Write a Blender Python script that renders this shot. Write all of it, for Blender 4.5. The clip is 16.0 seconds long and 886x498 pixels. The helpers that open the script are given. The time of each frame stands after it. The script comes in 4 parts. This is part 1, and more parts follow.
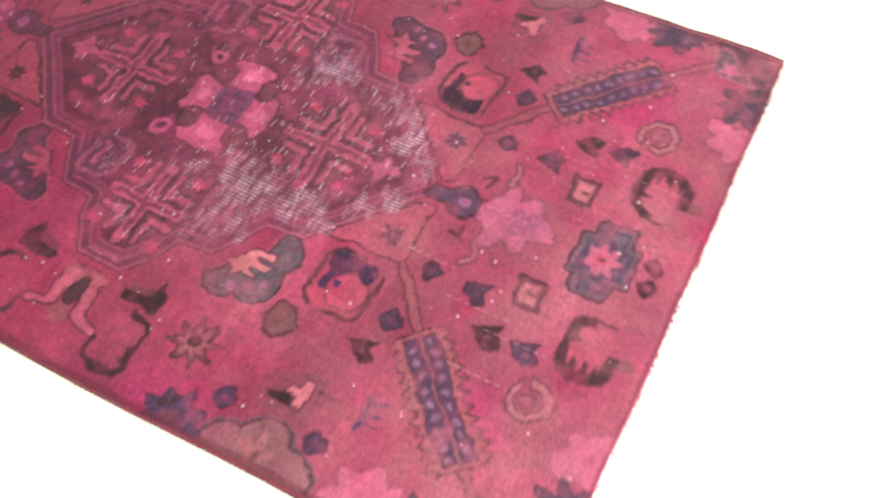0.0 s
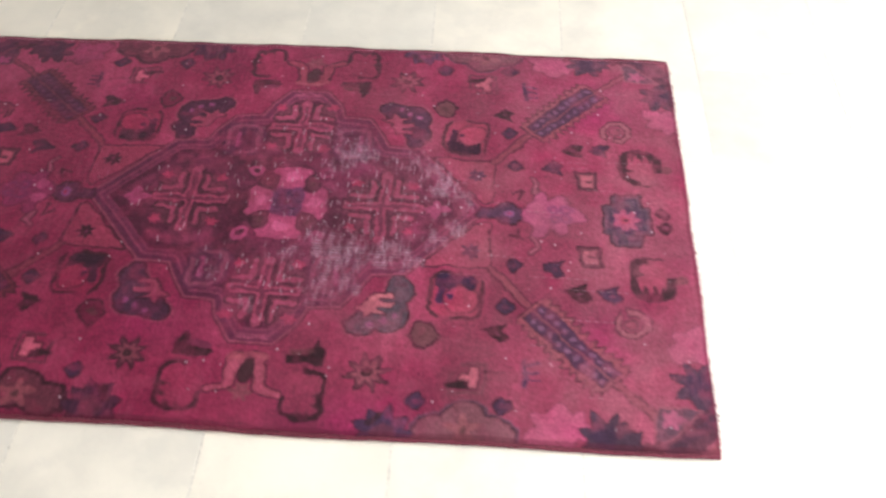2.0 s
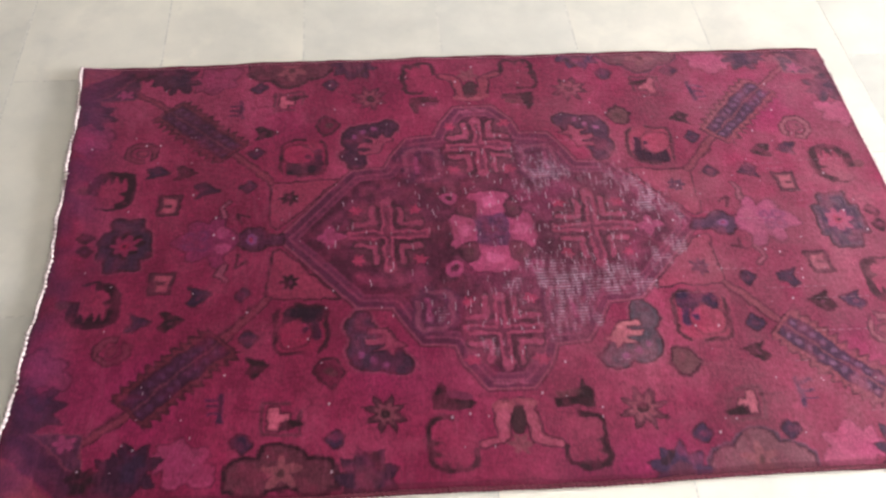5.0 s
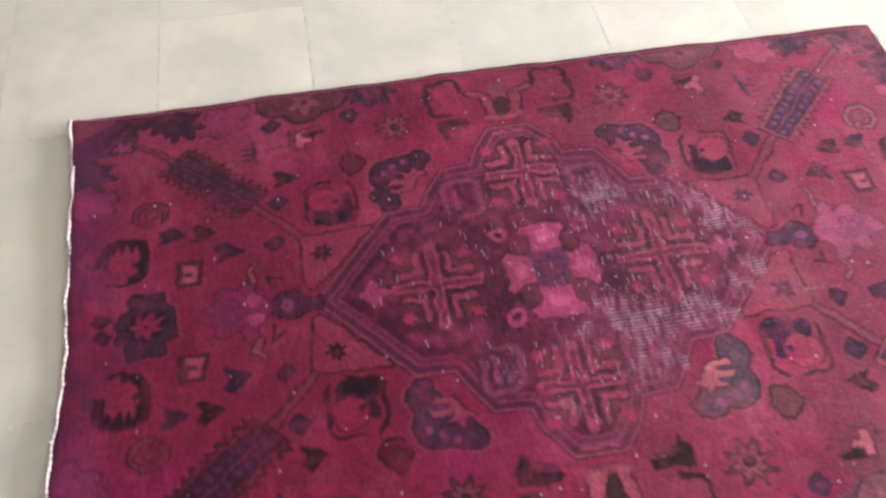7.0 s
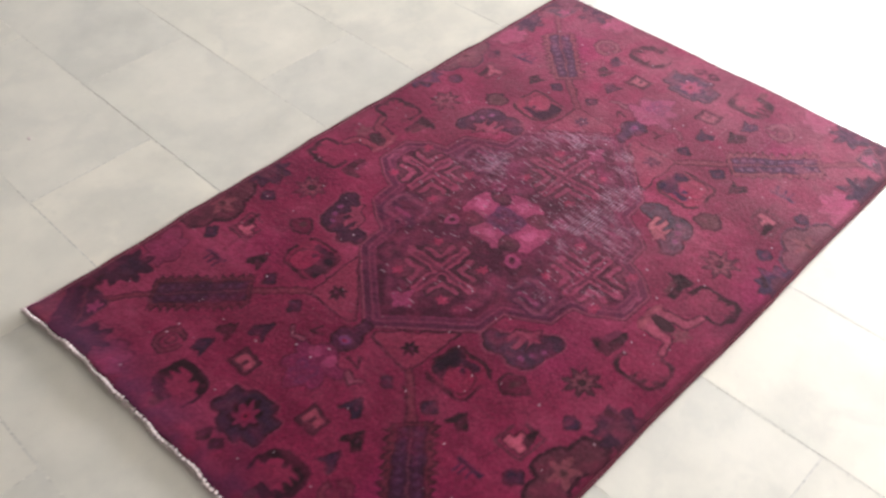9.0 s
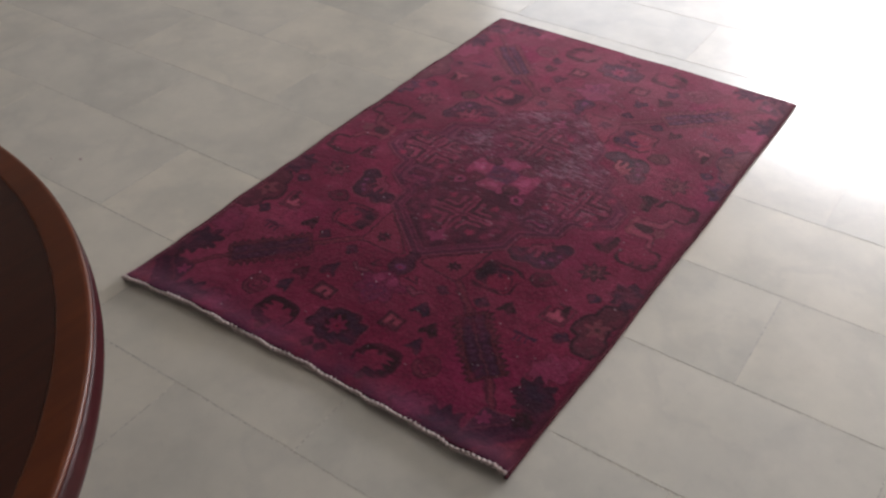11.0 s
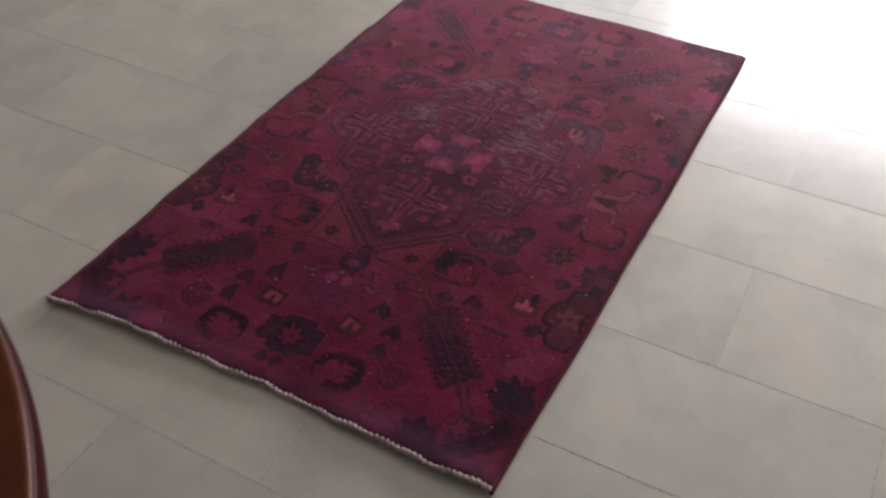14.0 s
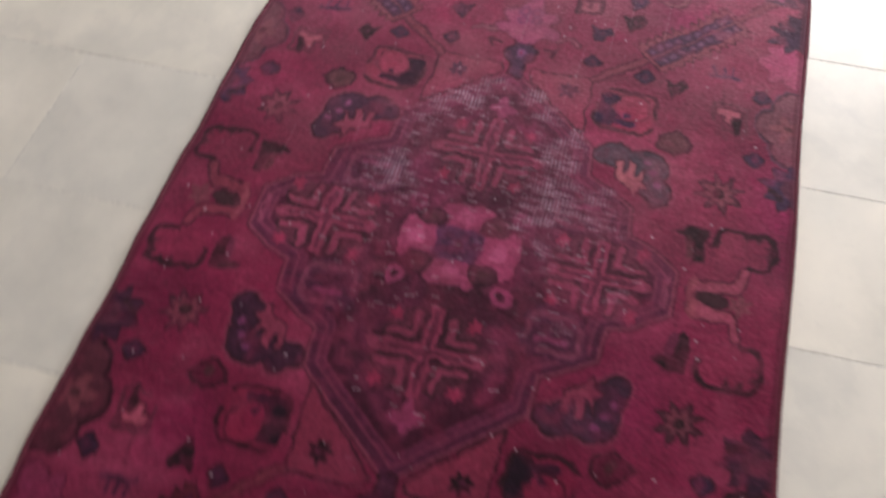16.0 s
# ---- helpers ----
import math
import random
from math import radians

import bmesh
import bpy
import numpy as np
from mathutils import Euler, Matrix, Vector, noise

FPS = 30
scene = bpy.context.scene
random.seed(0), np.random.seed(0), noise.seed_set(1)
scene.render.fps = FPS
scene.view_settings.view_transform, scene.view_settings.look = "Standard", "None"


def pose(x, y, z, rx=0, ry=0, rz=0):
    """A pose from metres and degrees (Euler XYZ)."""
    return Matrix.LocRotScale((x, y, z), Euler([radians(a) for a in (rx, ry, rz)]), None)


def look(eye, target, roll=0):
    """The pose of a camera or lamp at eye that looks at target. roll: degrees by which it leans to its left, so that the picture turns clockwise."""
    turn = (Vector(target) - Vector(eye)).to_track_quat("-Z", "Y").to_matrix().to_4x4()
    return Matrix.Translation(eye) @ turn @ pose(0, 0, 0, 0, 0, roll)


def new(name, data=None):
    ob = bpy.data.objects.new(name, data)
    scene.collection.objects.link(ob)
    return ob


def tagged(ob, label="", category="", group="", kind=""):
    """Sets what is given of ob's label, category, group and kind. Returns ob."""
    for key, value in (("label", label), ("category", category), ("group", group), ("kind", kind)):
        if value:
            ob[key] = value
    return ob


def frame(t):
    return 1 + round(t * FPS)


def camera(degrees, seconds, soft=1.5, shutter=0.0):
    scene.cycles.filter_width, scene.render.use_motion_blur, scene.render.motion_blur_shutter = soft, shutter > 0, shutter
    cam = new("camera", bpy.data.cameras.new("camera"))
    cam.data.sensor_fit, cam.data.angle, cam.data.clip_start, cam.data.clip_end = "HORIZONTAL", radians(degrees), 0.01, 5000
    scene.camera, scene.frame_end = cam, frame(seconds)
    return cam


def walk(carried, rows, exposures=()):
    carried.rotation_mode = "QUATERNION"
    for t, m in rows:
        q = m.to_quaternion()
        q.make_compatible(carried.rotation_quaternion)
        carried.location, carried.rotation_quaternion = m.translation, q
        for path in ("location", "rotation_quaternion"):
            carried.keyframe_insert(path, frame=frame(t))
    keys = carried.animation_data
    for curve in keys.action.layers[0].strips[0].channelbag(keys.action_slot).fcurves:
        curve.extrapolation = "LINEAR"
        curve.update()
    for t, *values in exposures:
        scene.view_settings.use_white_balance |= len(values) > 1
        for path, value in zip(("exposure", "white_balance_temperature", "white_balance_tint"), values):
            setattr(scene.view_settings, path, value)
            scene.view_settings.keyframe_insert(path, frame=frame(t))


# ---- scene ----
cam = camera(52.1, 16.0, soft=2.4, shutter=0.5)
PATH = [
    (0, (1.591, -0.204, 1.144), (1.082, 0.714, -0.558), -2.7),
    (0.5, (1.61, -0.443, 1.242), (1.203, 0.646, -0.386), -1.3),
    (1, (1.547, -0.627, 1.31), (1.204, 0.56, -0.263), -2.7),
    (1.5, (1.344, -0.733, 1.31), (1.173, 0.553, -0.212), -0.8),
    (2, (1.175, -0.698, 1.3), (1.111, 0.597, -0.223), 0.3),
    (2.5, (1.003, -0.581, 1.279), (0.986, 0.677, -0.275), 0.6),
    (3, (0.833, -0.547, 1.279), (0.897, 0.691, -0.29), 1.7),
    (3.5, (0.639, -0.561, 1.28), (0.822, 0.675, -0.281), 2.8),
    (4, (0.619, -0.558, 1.293), (0.774, 0.682, -0.269), 3.0),
    (6.5, (0.526, -0.493, 1.276), (0.679, 0.723, -0.304), 2.0),
    (7, (0.492, -0.327, 1.242), (0.682, 0.848, -0.365), -0.8),
    (7.5, (0.366, -0.219, 1.232), (0.772, 0.87, -0.396), 1.6),
    (8, (0.182, -0.197, 1.242), (0.885, 0.808, -0.338), -0.9),
    (8.5, (-0.009, -0.273, 1.251), (0.887, 0.697, -0.251), -0.3),
    (9, (-0.244, -0.345, 1.305), (0.754, 0.633, -0.126), -0.2),
    (9.5, (-0.506, -0.35, 1.314), (0.644, 0.562, -0.044), 0.1),
    (12, (-0.882, -0.5, 1.34), (0.414, 0.369, 0.09), -0.1),
    (12.5, (-0.884, -0.502, 1.349), (0.423, 0.35, 0.097), 0.5),
    (13, (-0.883, -0.478, 1.352), (0.443, 0.344, 0.101), 1.0),
    (13.5, (-0.865, -0.4, 1.331), (0.481, 0.351, 0.056), 0.9),
    (14, (-0.749, -0.301, 1.306), (0.55, 0.392, -0.047), -0.0),
    (14.5, (-0.53, -0.173, 1.26), (0.696, 0.441, -0.196), 1.0),
    (15, (-0.337, -0.009, 1.202), (0.812, 0.493, -0.356), 4.2),
    (15.5, (-0.167, 0.149, 1.194), (0.896, 0.511, -0.461), 4.0),
    (16, (0.042, 0.312, 1.178), (1.113, 0.616, -0.484), -1.4),
]
EXPOSURES = [(0.0, 2.3, 6400, -14), (0.5, 2.15, 6450, -12), (1.0, 1.95, 6450, -4), (1.5, 1.82, 6350, 7), (2.0, 1.55, 6300, 9), (2.5, 1.37, 6250, 9), (3.5, 1.31, 6250, 10), (4.2, 1.40, 6250, 10), (6.3, 1.55, 6250, 10),
             (7.0, 1.58, 6250, 10), (8.0, 1.5, 6250, 10), (8.5, 1.28, 6200, 10), (9.0, 1.30, 6200, 10), (9.7, 0.88, 6250, 11), (11.8, -0.04, 6400, 14), (13.0, -0.04, 6400, 15), (13.5, -0.12, 6400, 15),
             (14.5, 0.26, 6400, 15), (15.0, 0.72, 6400, 15), (15.5, 0.77, 6350, 15), (16.0, 0.78, 6350, 14)]
walk(cam, [(t, look(eye, target, roll)) for t, eye, target, roll in PATH], EXPOSURES)

# ---- light ----
world = bpy.data.worlds.new("world")
scene.world = world
world.use_nodes = True
wn = world.node_tree.nodes
sky = wn.new("ShaderNodeTexSky")
sky.sky_type = "NISHITA"
sky.sun_disc = False
sky.sun_elevation = radians(38)
sky.sun_rotation = radians(200)
world.node_tree.links.new(sky.outputs[0], wn["Background"].inputs[0])
wn["Background"].inputs[1].default_value = 0.06

# the glazed opening in the east wall: y and z range
WIN_Y0, WIN_Y1, WIN_Z0, WIN_Z1 = -1.7, 0.665, 0.05, 1.54
WIN_Y2 = 2.4                   # opening widened to here for an added dim fill lamp
ROOM_X0, ROOM_X1, ROOM_Y0, ROOM_Y1, ROOM_H = -3.2, 3.8, -2.8, 3.6, 2.8

day = bpy.data.lights.new("window_daylight", "AREA")
day.shape = "RECTANGLE"
day.size, day.size_y = WIN_Z1 - WIN_Z0, WIN_Y1 - WIN_Y0
day.energy = 104
day.color = (1.0, 0.978, 0.975)
day_ob = new("window_daylight", day)
day_ob.matrix_world = Matrix.Translation((ROOM_X1 + 0.1, (WIN_Y0 + WIN_Y1) / 2, (WIN_Z0 + WIN_Z1) / 2)) @ pose(0, 0, 0, 0, 90, 0)
# added fill lamp with no seen source; brightens floor beside the window reflection
fill_lamp = bpy.data.lights.new("added_fill", "AREA")
fill_lamp.shape = "RECTANGLE"
fill_lamp.size, fill_lamp.size_y = WIN_Z1 - WIN_Z0, WIN_Y2 - WIN_Y1
fill_lamp.energy = 13
fill_lamp.color = day.color
fill_lamp_ob = new("added_fill", fill_lamp)
fill_lamp_ob.matrix_world = Matrix.Translation((ROOM_X1 + 0.1, (WIN_Y1 + WIN_Y2) / 2, (WIN_Z0 + WIN_Z1) / 2)) @ pose(0, 0, 0, 0, 90, 0)


# ---- materials ----
def material(name):
    m = bpy.data.materials.new(name)
    m.use_nodes = True
    return m, m.node_tree.nodes, m.node_tree.links, m.node_tree.nodes["Principled BSDF"]


def noise_node(nodes, links, vec, scale, detail=4.0, rough=0.55):
    n = nodes.new("ShaderNodeTexNoise")
    n.inputs["Scale"].default_value, n.inputs["Detail"].default_value, n.inputs["Roughness"].default_value = scale, detail, rough
    links.new(vec, n.inputs["Vector"])
    return n


def ramp(nodes, links, fac, *stops):
    r = nodes.new("ShaderNodeValToRGB")
    while len(r.color_ramp.elements) < len(stops):
        r.color_ramp.elements.new(0.5)
    for e, (p, c) in zip(r.color_ramp.elements, stops):
        e.position, e.color = p, (*c, 1)
    links.new(fac, r.inputs["Fac"])
    return r


def mixed(nodes, links, blend, fac, a, b):
    m = nodes.new("ShaderNodeMix")
    m.data_type, m.blend_type = "RGBA", blend
    if isinstance(fac, float):
        m.inputs["Factor"].default_value = fac
    else:
        links.new(fac, m.inputs["Factor"])
    for v, sock in ((a, m.inputs[6]), (b, m.inputs[7])):
        if isinstance(v, tuple):
            sock.default_value = (*v, 1)
        else:
            links.new(v, sock)
    return m.outputs[2]


def bump(nodes, links, bsdf, height, strength, distance):
    b = nodes.new("ShaderNodeBump")
    b.inputs["Strength"].default_value, b.inputs["Distance"].default_value = strength, distance
    links.new(height, b.inputs["Height"])
    links.new(b.outputs[0], bsdf.inputs["Normal"])


def marble_material():
    m, n, l, b = material("polished_marble")
    co, info = n.new("ShaderNodeTexCoord"), n.new("ShaderNodeObjectInfo")
    add = n.new("ShaderNodeVectorMath")
    add.operation = "MULTIPLY_ADD"
    l.new(info.outputs["Random"], add.inputs[0])
    add.inputs[1].default_value = (37.0, 19.0, 11.0)
    l.new(co.outputs["Object"], add.inputs[2])
    v = add.outputs[0]
    cloud = noise_node(n, l, v, 3.2, 5, 0.6)
    col = ramp(n, l, cloud.outputs["Fac"], (0.28, (0.755, 0.735, 0.685)), (0.47, (0.855, 0.83, 0.775)), (0.68, (0.895, 0.865, 0.80)))
    tone = ramp(n, l, info.outputs["Random"], (0.0, (0.88, 0.88, 0.86)), (0.25, (0.925, 0.915, 0.89)), (0.6, (0.965, 0.95, 0.915)), (1.0, (1.01, 0.985, 0.935)))
    base = mixed(n, l, "MULTIPLY", 1.0, col.outputs[0], tone.outputs[0])
    # cloudy blots of a hand's size
    blot = noise_node(n, l, v, 9.0, 6, 0.65)
    br = ramp(n, l, blot.outputs["Fac"], (0.25, (0.915, 0.92, 0.92)), (0.60, (1, 1, 1)), (0.80, (1.02, 1.015, 1.005)))
    base = mixed(n, l, "MULTIPLY", 1.0, base, br.outputs[0])
    mist = noise_node(n, l, v, 5.5, 3, 0.5)
    mr = ramp(n, l, mist.outputs["Fac"], (0.32, (0.90, 0.905, 0.90)), (0.62, (1.02, 1.01, 0.995)))
    base = mixed(n, l, "MULTIPLY", 1.0, base, mr.outputs[0])
    # broken grey veins
    warp = noise_node(n, l, v, 5.0, 6, 0.65)
    vein = n.new("ShaderNodeTexNoise")
    vein.inputs["Scale"].default_value, vein.inputs["Detail"].default_value = 2.2, 4
    wv = n.new("ShaderNodeVectorMath")
    wv.operation = "MULTIPLY_ADD"
    l.new(warp.outputs["Color"], wv.inputs[0])
    wv.inputs[1].default_value = (0.25, 0.25, 0.25)
    l.new(v, wv.inputs[2])
    l.new(wv.outputs[0], vein.inputs["Vector"])
    vr = ramp(n, l, vein.outputs["Fac"], (0.455, (0, 0, 0)), (0.495, (0.15, 0.15, 0.15)), (0.505, (0.15, 0.15, 0.15)), (0.56, (0, 0, 0)))
    base = mixed(n, l, "MIX", vr.outputs[0], base, (0.43, 0.43, 0.42))
    speck = noise_node(n, l, v, 42.0, 3, 0.6)
    sr = ramp(n, l, speck.outputs["Fac"], (0.62, (0, 0, 0)), (0.85, (0.16, 0.16, 0.16)))
    base = mixed(n, l, "MIX", sr.outputs[0], base, (0.36, 0.36, 0.34))
    l.new(base, b.inputs["Base Color"])
    smear = noise_node(n, l, v, 7.0, 4)
    rr = ramp(n, l, smear.outputs["Fac"], (0.3, (0.34, 0.34, 0.34)), (0.7, (0.46, 0.46, 0.46)))
    l.new(rr.outputs[0], b.inputs["Roughness"])
    b.inputs["IOR"].default_value = 1.75
    b.inputs["Coat Weight"].default_value, b.inputs["Coat Roughness"].default_value, b.inputs["Coat IOR"].default_value = 1.0, 0.17, 1.6
    wavy = noise_node(n, l, v, 4.0, 2)
    bump(n, l, b, wavy.outputs["Fac"], 0.06, 0.02)
    return m


def plain_material(name, colour, rough, grain=60.0, amount=0.12, relief=0.15):
    m, n, l, b = material(name)
    co = n.new("ShaderNodeTexCoord")
    a = noise_node(n, l, co.outputs["Object"], grain, 4)
    c = noise_node(n, l, co.outputs["Object"], grain / 14, 3)
    lo, hi = tuple(v * (1 - amount) for v in colour), tuple(min(1, v * (1 + amount)) for v in colour)
    r1 = ramp(n, l, a.outputs["Fac"], (0.3, lo), (0.7, hi))
    r2 = ramp(n, l, c.outputs["Fac"], (0.3, (0.9, 0.9, 0.9)), (0.7, (1, 1, 1)))
    l.new(mixed(n, l, "MULTIPLY", 1.0, r1.outputs[0], r2.outputs[0]), b.inputs["Base Color"])
    b.inputs["Roughness"].default_value = rough
    bump(n, l, b, a.outputs["Fac"], relief, 0.002)
    return m


def pile_material():
    m, n, l, b = material("dyed_wool_pile")
    at = n.new("ShaderNodeAttribute")
    at.attribute_name = "dye"
    co = n.new("ShaderNodeTexCoord")
    # rows of knots, drawn out across the rug
    mp = n.new("ShaderNodeMapping")
    mp.inputs["Scale"].default_value = (1.0, 0.35, 1.0)
    l.new(co.outputs["Object"], mp.inputs["Vector"])
    knots = noise_node(n, l, mp.outputs[0], 420.0, 3, 0.7)
    tuft = noise_node(n, l, co.outputs["Object"], 120.0, 3, 0.6)
    r1 = ramp(n, l, knots.outputs["Fac"], (0.28, (0.70, 0.70, 0.70)), (0.72, (1.24, 1.24, 1.24)))
    r2 = ramp(n, l, tuft.outputs["Fac"], (0.3, (0.88, 0.88, 0.88)), (0.7, (1.1, 1.1, 1.1)))
    c = mixed(n, l, "MULTIPLY", 1.0, at.outputs["Color"], r1.outputs[0])
    c = mixed(n, l, "MULTIPLY", 1.0, c, r2.outputs[0])
    l.new(c, b.inputs["Base Color"])
    b.inputs["Roughness"].default_value = 0.85
    b.inputs["Specular IOR Level"].default_value = 0.15
    b.inputs["Sheen Weight"].default_value = 1.0
    b.inputs["Sheen Roughness"].default_value = 0.34
    b.inputs["Sheen Tint"].default_value = (1.0, 0.45, 0.60, 1)
    bump(n, l, b, knots.outputs["Fac"], 0.3, 0.0015)
    return m


def wood_material(name, dark, light, rough=0.3):
    m, n, l, b = material(name)
    co = n.new("ShaderNodeTexCoord")
    mp = n.new("ShaderNodeMapping")
    mp.inputs["Scale"].default_value = (1.6, 22.0, 3.0)
    l.new(co.outputs["Object"], mp.inputs["Vector"])
    grain = noise_node(n, l, mp.outputs[0], 3.0, 6, 0.6)
    grain.inputs["Distortion"].default_value = 0.6
    blot = noise_node(n, l, co.outputs["Object"], 3.5, 3)
    r = ramp(n, l, grain.outputs["Fac"], (0.28, dark), (0.72, light))
    r2 = ramp(n, l, blot.outputs["Fac"], (0.3, (0.8, 0.8, 0.8)), (0.7, (1.08, 1.08, 1.08)))
    l.new(mixed(n, l, "MULTIPLY", 1.0, r.outputs[0], r2.outputs[0]), b.inputs["Base Color"])
    b.inputs["Roughness"].default_value = rough
    b.inputs["Specular IOR Level"].default_value = 0.3
    bump(n, l, b, grain.outputs["Fac"], 0.05, 0.002)
    return m


MARBLE = marble_material()
GROUT = plain_material("grey_grout", (0.70, 0.67, 0.61), 0.5, 120, 0.25)
PLASTER = plain_material("white_plaster", (0.51, 0.495, 0.465), 0.9, 30, 0.04)
PILE = pile_material()
JUTE = plain_material("rug_backing", (0.20, 0.03, 0.06), 0.95, 200, 0.3)
SELVEDGE = plain_material("crimson_selvedge_wool", (0.12, 0.014, 0.032), 0.9, 240, 0.4, 0.5)
COTTON = plain_material("cream_cotton", (0.72, 0.60, 0.595), 0.95, 260, 0.25, 0.6)
TUFT = plain_material("dark_wool_tufts", (0.11, 0.016, 0.034), 0.95, 200, 0.4)
WOOD_TOP = wood_material("mahogany_top", (0.052, 0.0120, 0.0055), (0.078, 0.0175, 0.0075))
WOOD_BAND = wood_material("mahogany_band", (0.135, 0.029, 0.008), (0.185, 0.042, 0.011))
WOOD_EDGE = wood_material("mahogany_edge", (0.046, 0.006, 0.008), (0.066, 0.009, 0.011), 0.34)
WOOD_EDGE.node_tree.nodes["Principled BSDF"].inputs["Specular IOR Level"].default_value = 0.12


# ---- building helpers ----
def link(name, mesh, mat, parent=None, label=""):
    ob = new(name, mesh)
    if mat is not None and not mesh.materials:
        mesh.materials.append(mat)
    if parent is not None:
        ob.parent = parent
    if label:
        ob["label"] = label
    return ob


def part(name, bm, mat, parent=None, label="", smooth=False):
    mesh = bpy.data.meshes.new(name)
    bm.to_mesh(mesh)
    bm.free()
    if smooth:
        mesh.shade_smooth()
    return link(name, mesh, mat, parent, label)


def box_bm(x0, x1, y0, y1, z0, z1, bevel=0.0):
    bm = bmesh.new()
    bmesh.ops.create_cube(bm, size=1.0)
    for v in bm.verts:
        v.co = ((x0 + x1) / 2 + v.co.x * (x1 - x0), (y0 + y1) / 2 + v.co.y * (y1 - y0), (z0 + z1) / 2 + v.co.z * (z1 - z0))
    if bevel:
        bmesh.ops.bevel(bm, geom=bm.edges[:], offset=bevel, segments=1, affect="EDGES")
    return bm


def lathe_bm(profile, steps):
    """A solid of revolution round z from (radius, z) pairs."""
    bm = bmesh.new()
    rings = []
    for r, z in profile:
        if r < 1e-5:
            rings.append([bm.verts.new((0, 0, z))])
        else:
            rings.append([bm.verts.new((r * math.cos(2 * math.pi * i / steps), r * math.sin(2 * math.pi * i / steps), z)) for i in range(steps)])
    for a, b in zip(rings, rings[1:]):
        for i in range(steps):
            j = (i + 1) % steps
            if len(a) == 1 and len(b) > 1:
                bm.faces.new((a[0], b[i], b[j]))
            elif len(b) == 1 and len(a) > 1:
                bm.faces.new((a[i], b[0], a[j]))
            elif len(a) > 1:
                bm.faces.new((a[i], b[i], b[j], a[j]))
    bmesh.ops.recalc_face_normals(bm, faces=bm.faces[:])
    return bm


def tube_bm(points, radius_at, sides=7):
    """A tube along points, its radius given by a function of the index."""
    bm = bmesh.new()
    rings = []
    for i, p in enumerate(points):
        d = (Vector(points[min(i + 1, len(points) - 1)]) - Vector(points[max(i - 1, 0)])).normalized()
        side = d.cross(Vector((0, 0, 1))).normalized()
        up = side.cross(d)
        r = radius_at(i)
        rings.append([bm.verts.new(Vector(p) + r * (math.cos(a) * side + math.sin(a) * up)) for a in (2 * math.pi * k / sides for k in range(sides))])
    for a, b in zip(rings, rings[1:]):
        for k in range(sides):
            bm.faces.new((a[k], b[k], b[(k + 1) % sides], a[(k + 1) % sides]))
    bm.faces.new(rings[0])
    bm.faces.new(rings[-1])
    bmesh.ops.recalc_face_normals(bm, faces=bm.faces[:])
    return bm


# ---- the room ----
T = 0.2
tagged(part("wall_west", box_bm(ROOM_X0 - T, ROOM_X0, ROOM_Y0 - T, ROOM_Y1 + T, -0.1, ROOM_H), PLASTER), "plain off-white plastered wall of the room", "wall", kind="structure")
tagged(part("wall_north", box_bm(ROOM_X0, ROOM_X1, ROOM_Y1, ROOM_Y1 + T, -0.1, ROOM_H), PLASTER), "plain off-white plastered wall of the room", "wall", kind="structure")
tagged(part("wall_south", box_bm(ROOM_X0, ROOM_X1, ROOM_Y0 - T, ROOM_Y0, -0.1, ROOM_H), PLASTER), "plain off-white plastered wall of the room", "wall", kind="structure")
# opening reaches past WIN_Y1 only to let the added fill lamp in
east = bmesh.new()
for y0, y1, z0, z1 in ((ROOM_Y0 - T, WIN_Y0, -0.1, ROOM_H), (WIN_Y2, ROOM_Y1 + T, -0.1, ROOM_H), (WIN_Y0, WIN_Y2, -0.1, WIN_Z0), (WIN_Y0, WIN_Y2, WIN_Z1, ROOM_H)):
    piece = box_bm(ROOM_X1, ROOM_X1 + T, y0, y1, z0, z1)
    tmp = bpy.data.meshes.new("tmp")
    piece.to_mesh(tmp)
    piece.free()
    east.from_mesh(tmp)
    bpy.data.meshes.remove(tmp)
tagged(part("wall_east", east, PLASTER), "off-white plastered wall with a wide glazed opening", "wall", kind="structure")
tagged(part("ceiling", box_bm(ROOM_X0 - T, ROOM_X1 + T, ROOM_Y0 - T, ROOM_Y1 + T, ROOM_H, ROOM_H + T), PLASTER), "plain white plastered ceiling", "ceiling", kind="structure")

# ---- the rug ----
LX, LY, PILE_H = 1.590, 0.990, 0.0085
K = 0.835                      # design unit to metres
CX, CY = 0.812, 0.4905         # the middle of the design
STEP = 0.0017
NX, NY = int(LX / STEP) + 1, int(LY / STEP) + 1


def smooth_field(size, seed, nx=NX, ny=NY, sx=1.0, sy=1.0):
    """Smooth value noise on the knot grid, about -1 to 1; size in metres."""
    rng = np.random.default_rng(seed)
    gx, gy = int(LX / (size * sx)) + 4, int(LY / (size * sy)) + 4
    g = rng.uniform(-1, 1, (gy, gx))
    u, v = np.linspace(0, LX / (size * sx), nx), np.linspace(0, LY / (size * sy), ny)
    iu, iv = u.astype(int), v.astype(int)
    fu, fv = u - iu, v - iv
    fu, fv = fu * fu * (3 - 2 * fu), (fv * fv * (3 - 2 * fv))[:, None]
    a = g[iv][:, iu] * (1 - fu) + g[iv][:, iu + 1] * fu
    b = g[iv + 1][:, iu] * (1 - fu) + g[iv + 1][:, iu + 1] * fu
    return a * (1 - fv) + b * fv


gx1, gy1 = np.linspace(0, LX, NX), np.linspace(0, LY, NY)
GX, GY = np.meshgrid(gx1, gy1)


